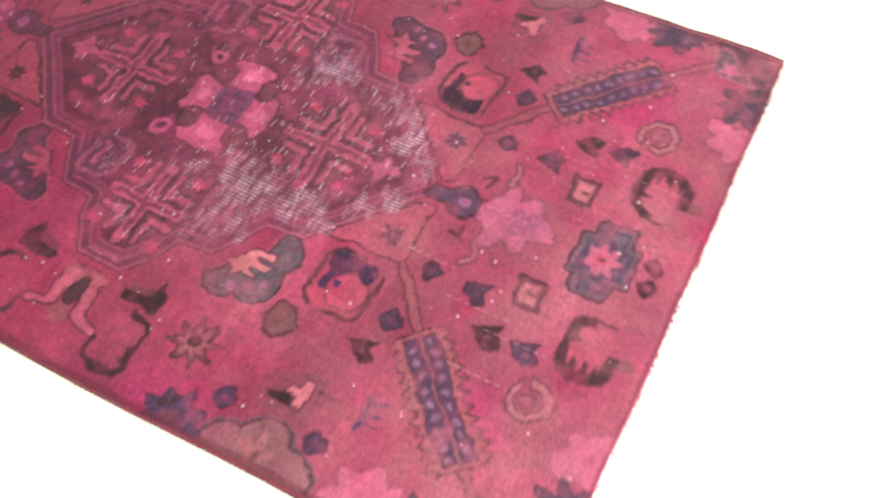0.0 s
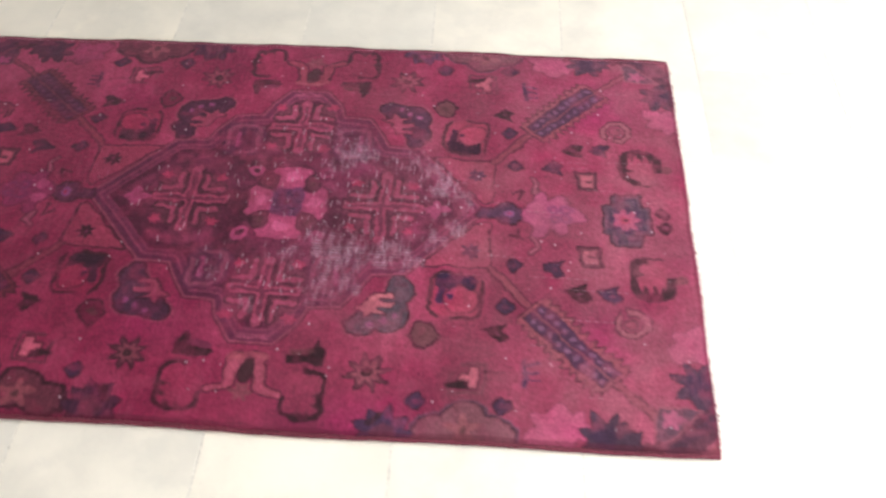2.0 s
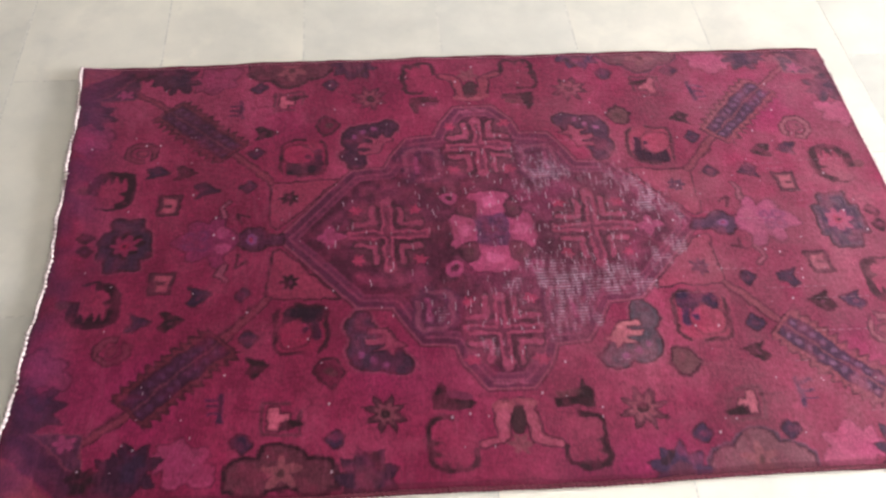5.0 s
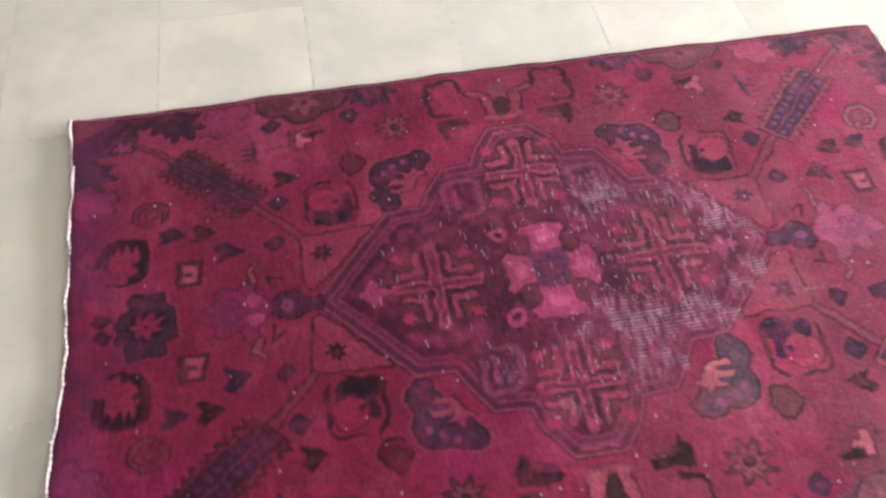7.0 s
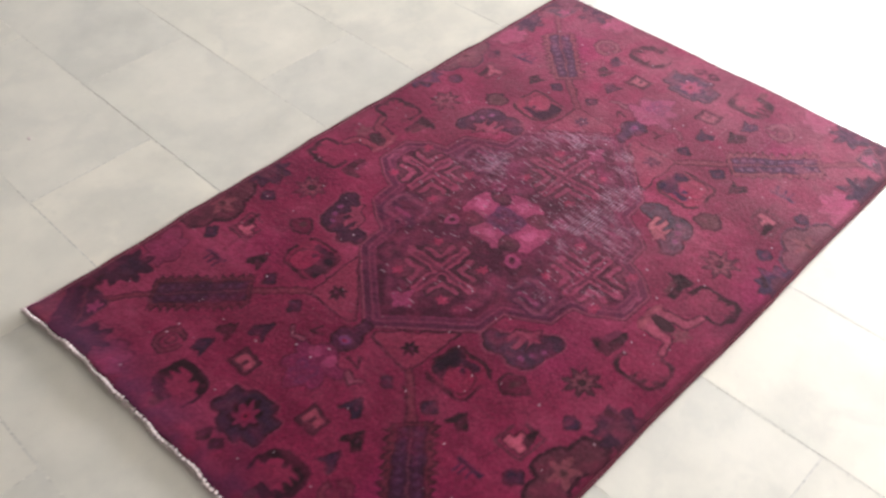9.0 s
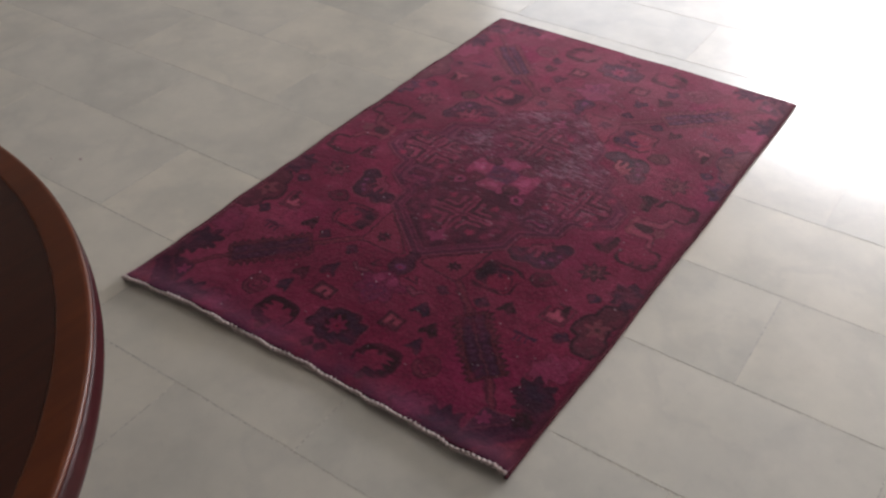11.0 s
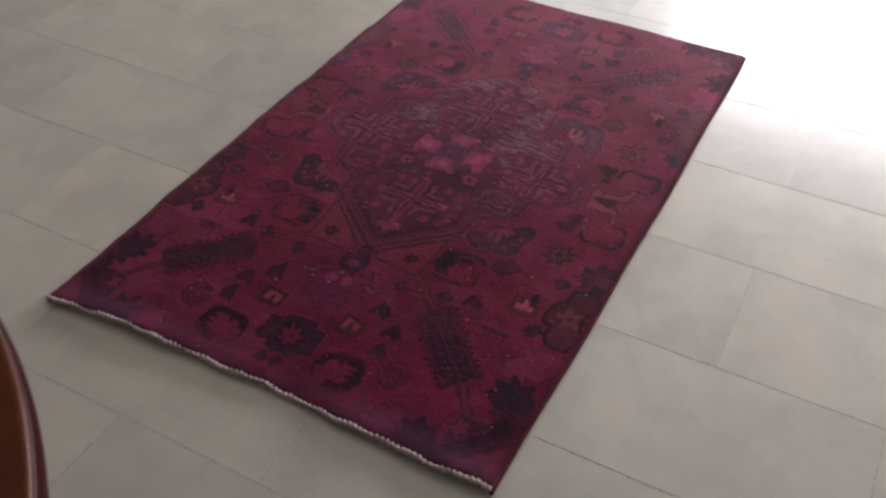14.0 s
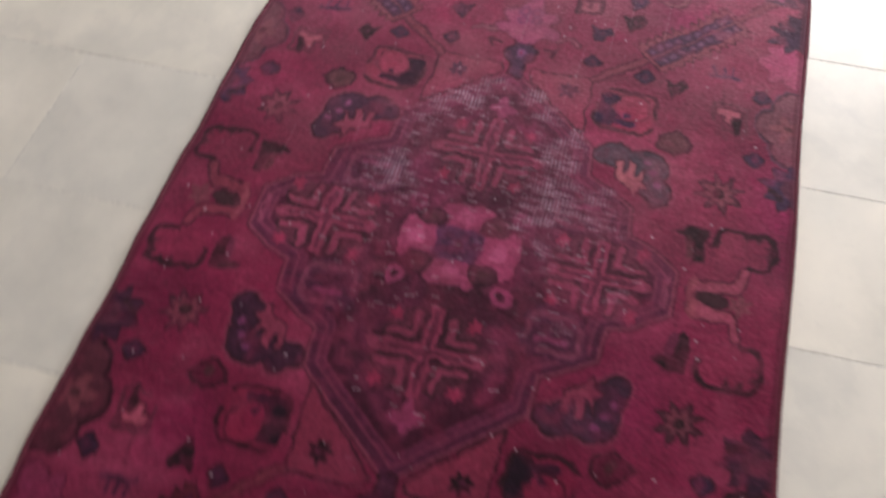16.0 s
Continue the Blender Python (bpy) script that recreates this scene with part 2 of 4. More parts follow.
def outline(s, t):
    """A place on the floor for the shares s along and t across: a slightly skewed sheet with bowed, wavy sides."""
    x = (0.014 * (1 - t) - 0.002 * t) * (1 - s) + (1.580 * (1 - t) + 1.600 * t) * s
    y = (0.017 * (1 - s) - 0.002 * s) * (1 - t) + (0.991 * (1 - s) + 0.987 * s) * t
    x = x + (1 - s) * (0.016 * np.sin(np.pi * np.clip(1.15 * (1 - t), 0, 1)) ** 0.8 + 0.0016 * np.sin(t * 17) + 0.0010 * np.sin(t * 41)) + s * (0.003 * np.sin(np.pi * t) + 0.0010 * np.sin(t * 23))
    y = y + (1 - t) * (-0.004 * np.sin(np.pi * s) + 0.0016 * np.sin(s * 19)) + t * (0.009 * np.sin(np.pi * s) + 0.0016 * np.sin(s * 27 + 1) + 0.0010 * np.sin(s * 61))
    return x, y


VX, VY = outline(GX / LX, GY / LY)


def lift(s, t):
    """How far the cut west end curls off the floor."""
    return 0.015 * np.exp(-((s * LX / 0.040) ** 2)) * (0.62 + 0.26 * np.sin(t * 9 + 0.7) + 0.12 * np.sin(t * 27))


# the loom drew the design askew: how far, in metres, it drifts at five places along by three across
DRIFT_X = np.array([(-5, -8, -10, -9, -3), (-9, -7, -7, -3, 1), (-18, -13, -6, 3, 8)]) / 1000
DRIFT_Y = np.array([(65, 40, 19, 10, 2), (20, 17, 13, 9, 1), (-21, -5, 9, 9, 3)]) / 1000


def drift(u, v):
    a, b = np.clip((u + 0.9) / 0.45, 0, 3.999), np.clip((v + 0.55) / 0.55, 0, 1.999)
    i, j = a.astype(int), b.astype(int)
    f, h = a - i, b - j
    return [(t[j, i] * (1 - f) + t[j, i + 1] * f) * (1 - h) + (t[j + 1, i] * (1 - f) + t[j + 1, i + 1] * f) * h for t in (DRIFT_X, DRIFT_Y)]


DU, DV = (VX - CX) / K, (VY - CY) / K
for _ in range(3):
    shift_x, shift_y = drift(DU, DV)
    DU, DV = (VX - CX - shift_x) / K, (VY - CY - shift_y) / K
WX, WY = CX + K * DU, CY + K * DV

# hand-drawn wobble of the design, and the steps of single knots
RX, RY = DU + 0.004 * smooth_field(0.11, 3), DV + 0.004 * smooth_field(0.11, 5)
PX = ((np.round(WX / 0.0021) * 0.0021) - CX) / K + 0.004 * smooth_field(0.11, 3) + 0.0046 * smooth_field(0.022, 4) + 0.0024 * smooth_field(0.009, 7)
PY = ((np.round(WY / 0.0024) * 0.0024) - CY) / K + 0.004 * smooth_field(0.11, 5) + 0.0046 * smooth_field(0.022, 6) + 0.0024 * smooth_field(0.009, 8)

RED, ROSE, WINE = (0.215, 0.0165, 0.052), (0.30, 0.046, 0.088), (0.140, 0.0075, 0.034)
DARK, GREEN, BROWN, OLIVE = (0.026, 0.008, 0.015), (0.034, 0.020, 0.021), (0.108, 0.030, 0.042), (0.096, 0.040, 0.036)
BLUE, STEEL, VIOLET = (0.052, 0.026, 0.086), (0.090, 0.062, 0.104), (0.096, 0.019, 0.058)
PINK, SALMON, PALE = (0.36, 0.060, 0.135), (0.40, 0.105, 0.140), (0.29, 0.080, 0.108)
FIELD, MAUVE = (0.078, 0.008, 0.030), (0.122, 0.022, 0.052)

dye = np.zeros((NY, NX, 3))
n1, n2, n3 = smooth_field(0.30, 11), smooth_field(0.09, 12), smooth_field(0.035, 13, sx=0.6, sy=2.0)
g = np.clip(0.5 + 0.45 * n1 + 0.28 * n2 + 0.18 * n3 + 0.22 * (GX / LX - 0.45), 0, 1)[..., None]
dye[:] = np.where(g < 0.5, np.array(WINE) * (1 - 2 * g) + np.array(RED) * 2 * g, np.array(RED) * (2 - 2 * g) + np.array(ROSE) * (2 * g - 1))
# magenta patches of the overdye
mag = np.clip(smooth_field(0.2, 21) - 0.25, 0, 1)[..., None] * 0.5
dye[:] = dye * (1 - mag) + np.array((0.27, 0.011, 0.088)) * mag

plain_ground = dye.copy()
EDGE = STEP / K * 1.1


def ink(sl, sd, colour, alpha=1.0):
    """Lay a colour where the distance sd is below nought."""
    a = (np.clip(0.5 - sd / EDGE / 2, 0, 1) * alpha)[..., None]
    dye[sl] = dye[sl] * (1 - a) + np.array(colour) * a


def shape(sl, sd, fill, line=DARK, width=0.0045, alpha=0.9):
    if line is not None:
        ink(sl, sd - width, line, alpha)
    if fill is not None:
        ink(sl, sd, fill, alpha)


def window(x, y, r):
    """The part of the knot grid round a point of the design."""
    i0, i1 = (int(np.clip((CX + K * (x + d)) / STEP, 0, NX)) for d in (-r - 0.040, r + 0.040))
    j0, j1 = (int(np.clip((CY + K * (y + d)) / STEP, 0, NY)) for d in (-r - 0.045, r + 0.090))
    return np.s_[j0:j1, i0:i1]


def mirrored(x, y, r):
    """The four (or two) places of a motif: the grid part, local coordinates that point away from the middle, and the signs."""
    for sx in (1, -1) if x else (1,):
        for sy in (1, -1) if y else (1,):
            sl = window(sx * x, sy * y, r)
            yield sl, sx * PX[sl] - x, sy * PY[sl] - y, sx, sy


def disc(u, v, r, squash=1.0):
    return np.hypot(u, v * squash) - r


def box(u, v, a, b, r=0.0):
    p, q = np.abs(u) - a + r, np.abs(v) - b + r
    return np.hypot(np.maximum(p, 0), np.maximum(q, 0)) + np.minimum(np.maximum(p, q), 0) - r


def bar(u, v, x0, y0, x1, y1, r):
    dx, dy = x1 - x0, y1 - y0
    t = np.clip(((u - x0) * dx + (v - y0) * dy) / (dx * dx + dy * dy), 0, 1)
    return np.hypot(u - x0 - t * dx, v - y0 - t * dy) - r


def polygon(u, v, pts):
    d = np.full(u.shape, 9.0)
    inside = np.zeros(u.shape, bool)
    for (x0, y0), (x1, y1) in zip(pts, pts[1:] + pts[:1]):
        d = np.minimum(d, bar(u, v, x0, y0, x1, y1, 0))
        if y0 != y1:
            inside ^= ((y0 > v) != (y1 > v)) & (u < (x1 - x0) * (v - y0) / (y1 - y0) + x0)
    return np.where(inside, -d, d)


def lobed(u, v, r, n, depth, phase=0.0, squash=1.0):
    a = np.arctan2(v * squash, u)
    return np.hypot(u, v * squash) - r * (1 + depth * np.cos(n * a + phase))


def spiky(u, v, r, n, depth, phase=0.0):
    a = (np.arctan2(v, u) + phase) * n / (2 * np.pi)
    saw = np.abs(a - np.floor(a) - 0.5) * 2
    return np.hypot(u, v) - r * (1 - depth * (1 - saw))


either, both = np.minimum, np.maximum

# the stepped medallion
QUARTER = [(0.466, 0.0), (0.300, 0.200), (0.226, 0.203), (0.208, 0.240), (0.168, 0.298), (0.102, 0.303), (0.086, 0.348), (0.045, 0.404)]
RIM = QUARTER + [(-x, y) for x, y in QUARTER[::-1]] + [(-x, -y) for x, y in QUARTER[1:]] + [(x, -y) for x, y in QUARTER[:0:-1]]
sl = window(0, 0, 0.5)
u, v = PX[sl], PY[sl]
rim = polygon(0.75 * RX[sl] + 0.25 * u, 0.75 * RY[sl] + 0.25 * v, RIM)
ink(sl, rim - 0.0060, (0.055, 0.009, 0.022), 0.8)
ink(sl, rim - 0.0020, (0.33, 0.085, 0.115), 0.7)
ink(sl, rim + 0.0025, (0.105, 0.016, 0.050), 0.95)
ink(sl, rim + 0.0175, (0.29, 0.062, 0.100), 0.65)
ink(sl, rim + 0.0215, (0.130, 0.020, 0.056), 0.95)
ink(sl, rim + 0.0325, (0.225, 0.044, 0.080), 0.75)
ink(sl, rim + 0.0360, FIELD, 0.97)
# mottled field of the medallion
inner = np.clip(-(rim + 0.045) * 60, 0, 1)
for seed, size, tint in ((31, 0.05, (0.17, 0.022, 0.062)), (32, 0.022, (0.20, 0.034, 0.075)), (33, 0.030, (0.045, 0.012, 0.022))):
    mott = (np.clip(smooth_field(size, seed)[sl] * 1.1 - 0.05, 0, 0.7) * inner)[..., None]
    dye[sl] = dye[sl] * (1 - mott) + np.array(tint) * mott

# four crosses with chevrons in their corners
for cx, cy, hx, hy in ((0.227, 0, 0.092, 0.100), (0, 0.265, 0.080, 0.085)):
    for sl, u, v, sx, sy in mirrored(cx, cy, 0.14):
        arm = either(box(u, v, hx, 0.012), box(u, v, 0.012, hy))
        shape(sl, arm, (0.33, 0.055, 0.098), (0.040, 0.008, 0.018), 0.007)
        ink(sl, either(box(u, v, hx - 0.008, 0.0055), box(u, v, 0.0055, hy - 0.008)), (0.105, 0.015, 0.038), 0.9)
        ink(sl, disc(np.abs(u), np.abs(v) - hy, 0.012), (0.30, 0.055, 0.095), 0.8)
        p, q = np.abs(u), np.abs(v)
        hook = either(bar(p, q, 0.030, 0.032, 0.030, 0.078, 0.0065), bar(p, q, 0.030, 0.032, 0.072, 0.032, 0.0065))
        shape(sl, hook, (0.30, 0.052, 0.094), GREEN, 0.006)
        ink(sl, either(bar(p, q, 0.047, 0.050, 0.047, 0.080, 0.006), bar(p, q, 0.047, 0.050, 0.072, 0.050, 0.006)), (0.13, 0.035, 0.05), 0.8)
        ink(sl, spiky(p - 0.066, q - 0.072, 0.016, 6, 0.5), (0.36, 0.03, 0.075), 0.85)
# stars at the tips of the field
for sl, u, v, sx, sy in mirrored(0.352, 0, 0.04):
    ink(sl, spiky(u, v, 0.034, 4, 0.55), PINK, 0.75)
# purple hooked scrolls
for sl, u, v, sx, sy in mirrored(0.138, 0.212, 0.075):
    body = box(u, v, 0.050, 0.060, 0.03)
    ink(sl, body, VIOLET, 0.85)
    ring = np.abs(box(u, v, 0.038, 0.048, 0.025)) - 0.006
    ink(sl, both(ring, -bar(u, v, 0.0, -0.02, 0.06, -0.06, 0.016)), PALE, 0.55)
    ink(sl, either(bar(u, v, -0.014, -0.02, -0.014, 0.026, 0.006), bar(u, v, -0.014, 0.0, 0.016, 0.010, 0.006)), FIELD, 0.8)
    ink(sl, bar(u, v, 0.014, -0.025, 0.016, 0.024, 0.0055), (0.30, 0.05, 0.12), 0.8)
# small rings round the middle flower
for sl, u, v, sx, sy in mirrored(0.086, 0.103, 0.03):
    a = 0.9 if sx < 0 else 0.45
    ink(sl, disc(u, v, 0.019), PINK, a)
    ink(sl, disc(u, v, 0.008), DARK, a)
# the middle flower
sl = window(0.004, 0, 0.15)
u, v = PX[sl] - 0.004, PY[sl]
p, q = np.abs(u), np.abs(v)
petal = either(polygon(p, q, [(-0.02, 0.0), (-0.02, 0.03), (0.045, 0.032), (0.080, 0.052), (0.090, 0.040), (0.090, 0.0)]),
               polygon(p, q, [(0.0, -0.02), (0.028, -0.02), (0.030, 0.050), (0.052, 0.098), (0.042, 0.114), (0.0, 0.114)]))
blob = box(u, v, 0.072, 0.09, 0.03)
shape(sl, blob, (0.105, 0.012, 0.042), (0.050, 0.008, 0.024), 0.004)
shape(sl, petal, (0.37, 0.062, 0.130), (0.050, 0.007, 0.022), 0.0055)
ink(sl, disc(p - 0.062, q - 0.0, 0.016), (0.56, 0.13, 0.23), 0.7)
ink(sl, disc(p, q - 0.080, 0.018), (0.56, 0.13, 0.23), 0.7)
shape(sl, disc(p - 0.053, q - 0.062, 0.018, 0.8), BROWN, DARK, 0.005)
ink(sl, disc(p - 0.053, q - 0.062, 0.007, 0.8), OLIVE, 0.9)
shape(sl, lobed(u, v, 0.038, 4, 0.14, np.pi, 0.85), (0.115, 0.034, 0.098), (0.075, 0.022, 0.080), 0.004)
ink(sl, np.abs(lobed(u, v, 0.024, 8, 0.2)) - 0.004, BLUE, 0.8)
ink(sl, disc(u, v, 0.010), MAUVE)
ink(sl, disc(u, v, 0.004), DARK)

# panels beside the tips, with a small dark star
for sl, u, v, sx, sy in mirrored(0.42, 0.11, 0.16):
    shape(sl, polygon(u + 0.42, v + 0.11, [(0.333, 0.170), (0.483, 0.168), (0.478, 0.036), (0.462, 0.030)]), (0.275, 0.038, 0.070), DARK, 0.0045, 0.9)
    shape(sl, spiky(u - 0.020, v - 0.012, 0.022, 7, 0.45), BLUE if sx > 0 else DARK, BROWN, 0.002)
    ink(sl, disc(u - 0.020, v - 0.012, 0.006), MAUVE)
# stems to the corner sprays
for sl, u, v, sx, sy in mirrored(0.64, 0.35, 0.27):
    u, v = u + 0.64, v + 0.35
    stem = either(bar(u, v, 0.483, 0.170, 0.572, 0.275, 0.007), bar(u, v, 0.730, 0.446, 0.825, 0.532, 0.006))
    shape(sl, stem, (0.235, 0.045, 0.060), DARK, 0.004, 0.8)
    # the spray: along and across its axis
    ax, ay = 0.686, 0.727
    s, w = (u - 0.652) * ax + (v - 0.362) * ay, -(u - 0.652) * ay + (v - 0.362) * ax
    tooth = np.abs(((s / 0.0215) % 1) - 0.5) * 2
    shape(sl, both(np.abs(s) - 0.119, np.abs(w) - 0.038 - 0.016 * tooth), (0.235, 0.050, 0.060) if sx > 0 else (0.15, 0.024, 0.034), DARK, 0.004)
    ink(sl, both(np.abs(s) - 0.112, np.abs(np.abs(w) - 0.036 - 0.014 * tooth) - 0.0020), (0.050, 0.018, 0.022), 0.7)
    ink(sl, box(s, w, 0.113, 0.032), DARK, 0.8)
    ink(sl, both(box(s, w, 0.110, 0.029), 0.0035 - np.abs(w)), (0.066, 0.027, 0.086) if sx > 0 else (0.074, 0.017, 0.060), 0.92)
    bead = np.hypot(((((s + 0.5 * np.sign(w) * 0.012) / 0.024) % 1) - 0.5) * 0.024, np.abs(w) - 0.0165) - 0.0062 - 0.002 * smooth_field(0.015, 91)[sl]
    ink(sl, both(bead, np.abs(s) - 0.106), (0.150, 0.070, 0.165) if sx > 0 else (0.115, 0.035, 0.105), 0.8)
    ink(sl, box(s, w, 0.110, 0.002), PALE, 0.5)

# lozenge, and the pink winged blossom past it
for sl, u, v, sx, sy in mirrored(0.57, 0, 0.16):
    u, y = u + 0.57, np.abs(v)
    shape(sl, polygon(u, y, [(0.452, -0.01), (0.452, 0.013), (0.487, 0.014), (0.505, 0.030), (0.532, 0.030), (0.560, 0.006), (0.560, -0.01)]), VIOLET if sx < 0 else (0.080, 0.036, 0.096), DARK, 0.005)
    wing = polygon(u, y, [(0.552, -0.01), (0.554, 0.014), (0.580, 0.040), (0.576, 0.082), (0.604, 0.068), (0.614, 0.044), (0.640, 0.060), (0.656, 0.052), (0.656, 0.032), (0.696, 0.006), (0.696, -0.01)])
    shape(sl, wing, (0.34, 0.056, 0.130) if sx > 0 else (0.215, 0.024, 0.078), (0.10, 0.010, 0.034), 0.004)
    feel = either(bar(u, y, 0.578, 0.07, 0.590, 0.098, 0.005), bar(u, y, 0.590, 0.098, 0.572, 0.116, 0.004))
    shape(sl, feel, PALE, DARK, 0.003)
    for du, dv in ((0.626, 0.016), (0.654, 0.014)):
        ink(sl, np.abs(disc(u - du, y - dv, 0.010)) - 0.0042, (0.150, 0.028, 0.098), 0.8)
    ink(sl, disc(u - 0.585, y - 0.022, 0.016), (0.44, 0.085, 0.165), 0.6)
    ink(sl, disc(u - 0.522, v, 0.013), (0.20, 0.06, 0.20), 0.9)
    ink(sl, disc(u - 0.522, v, 0.005), (0.3, 0.01, 0.04), 0.9)
    ink(sl, either(bar(u, y, 0.545, 0.045, 0.553, 0.075, 0.004), bar(u, y, 0.530, 0.062, 0.553, 0.075, 0.004)), DARK, 0.7)

# rosettes at the two ends
for sl, u, v, sx, sy in mirrored(0.788, 0, 0.10):
    p, q = np.abs(u), np.abs(v)
    out = either(box(u, v, 0.034, 0.078, 0.008), box(u, v, 0.052, 0.042, 0.008))
    ink(sl, out - 0.0090, PALE, 0.40)
    shape(sl, out, STEEL if sx > 0 else (0.066, 0.034, 0.072), DARK, 0.005)
    ink(sl, both(box(u - 0.004, v - 0.060, 0.022, 0.014), 0.35 - np.abs((v / 0.010) % 1)), (0.10, 0.075, 0.125), 0.6)
    ink(sl, np.abs(out + 0.013) - 0.003, BLUE, 0.8)
    ink(sl, lobed(u, v, 0.036, 8, 0.16, 0.4), BLUE if sx > 0 else DARK, 0.95)
    ink(sl, lobed(u, v, 0.027, 7, 0.22), (0.275, 0.038, 0.085) if sx > 0 else (0.22, 0.022, 0.062), 0.95)
    ink(sl, disc(u, v, 0.011), (0.30, 0.012, 0.05))
    ink(sl, disc(u, v, 0.005), DARK)

# dark toothed claws, pale rings, buds, triangles, squares
for sl, u, v, sx, sy in mirrored(0.832, 0.172, 0.085):
    ring = np.abs(box(u, v, 0.040, 0.052, 0.03)) - 0.009
    claw = both(ring, -box(u - 0.030, v + 0.034, 0.036, 0.024))
    for k in (-0.016, 0.004, 0.023):
        claw = either(claw, polygon(u, v, [(k - 0.009, 0.048), (k + 0.001, 0.020), (k + 0.009, 0.048)]))
    claw = either(claw, polygon(u, v, [(-0.038, -0.022), (-0.016, -0.010), (-0.038, 0.002)]))
    shape(sl, box(u, v, 0.036, 0.048, 0.03), (0.25, 0.024, 0.056), None, alpha=0.6)
    shape(sl, claw, GREEN if sx > 0 else DARK, DARK, 0.002, 0.78)
    ink(sl, disc(u - 0.062, v + 0.0, 0.014), OLIVE, 0.7)
for sl, u, v, sx, sy in mirrored(0.780, 0.295, 0.05):
    oct_r = both(both(np.abs(u), np.abs(v)), 0.72 * (np.abs(u) + np.abs(v)))
    ring = np.abs(oct_r - 0.030) - 0.0055
    shape(sl, both(ring, -bar(u, v, -0.01, 0, -0.02, -0.06, 0.010)), (0.255, 0.075, 0.088) if sx > 0 else (0.185, 0.040, 0.055), DARK, 0.0035)
    ink(sl, np.abs(disc(u, v, 0.013)) - 0.003, BROWN, 0.85)
    ink(sl, lobed(u, v, 0.007, 4, 0.3), (0.22, 0.040, 0.06), 0.85)
for x, y, col in ((0.673, 0.222, GREEN), (0.738, 0.224, BLUE), (0.625, 0.157, BLUE), (0.498, 0.342, GREEN)):
    for sl, u, v, sx, sy in mirrored(x, y, 0.045):
        leaf = either(polygon(u, v, [(-0.026, -0.004), (0.004, 0.024), (0.022, 0.016), (0.010, -0.006), (0.020, -0.022)]), disc(u + 0.006, v, 0.012))
        shape(sl, leaf, col, DARK, 0.0035)
        ink(sl, disc(u - 0.002, v - 0.004, 0.005), MAUVE, 0.8)
for x, y, col, r in ((0.534, 0.157, BLUE, 0.015), (0.517, 0.272, BLUE, 0.017), (0.346, 0.512, BLUE, 0.017), (0.515, 0.516, BLUE, 0.017), (0.870, 0.020, DARK, 0.013)):
    for sl, u, v, sx, sy in mirrored(x, y, 0.03):
        shape(sl, lobed(u, v, r, 4, 0.12), col, DARK, 0.004)
        ink(sl, disc(u, v, r * 0.4), VIOLET)
for sl, u, v, sx, sy in mirrored(0.703, 0.118, 0.04):
    shape(sl, box(u, v, 0.022, 0.028), BROWN, DARK, 0.004)
    ink(sl, both(box(u, v, 0.014, 0.020), -box(u - 0.005, v, 0.009, 0.005)), (0.42, 0.10, 0.12), 0.85)
for sl, u, v, sx, sy in mirrored(0.353, 0.358, 0.05):
    shape(sl, either(disc(u, v, 0.022, 0.8), polygon(u, v, [(-0.03, 0.0), (0.0, 0.034), (0.03, 0.0), (0.012, -0.03), (-0.012, -0.03)])), (0.13, 0.052, 0.050) if sx > 0 else WINE, DARK, 0.005)
    ink(sl, disc(u + 0.004, v, 0.011), OLIVE, 0.85)
    if sx > 0 and sy < 0:
        ink(sl, bar(u, v, 0.030, 0.004, 0.075, 0.010, 0.0022), PALE, 0.5)
for sl, u, v, sx, sy in mirrored(0.248, 0.455, 0.06):
    shape(sl, spiky(u, v, 0.043, 8, 0.52, 0.3), BROWN, DARK, 0.0045)
    ink(sl, spiky(u, v, 0.030, 8, 0.5, 0.3), (0.22, 0.06, 0.07), 0.8)
    ink(sl, disc(u, v, 0.011), GREEN)
    ink(sl, disc(u, v, 0.005), OLIVE)
for sl, u, v, sx, sy in mirrored(0.445, 0.457, 0.06):
    frame_line = np.abs(box(u, v, 0.034, 0.034)) - 0.0035
    ink(sl, both(frame_line, -box(u + 0.036, v + 0.036, 0.02, 0.02)), BROWN, 0.9)
    shape(sl, either(box(u - 0.004, v + 0.002, 0.018, 0.008), box(u - 0.014, v, 0.008, 0.024)), (0.50, 0.12, 0.15), DARK, 0.004)
    shape(sl, polygon(u, v, [(-0.042, 0.014), (-0.006, 0.002), (0.0, 0.022)]), GREEN, DARK, 0.003)
for sl, u, v, sx, sy in mirrored(0.565, 0.437, 0.055):
    comb = box(u + 0.008, v, 0.005, 0.034)
    for k in (-0.022, -0.004, 0.014):
        comb = either(comb, box(u - 0.008, v - k, 0.014, 0.003))
    shape(sl, comb, BLUE if sx > 0 else (0.045, 0.02, 0.07), None)
    ink(sl, bar(u, v, -0.11, 0.005, -0.03, 0.003, 0.0018), DARK, 0.4)

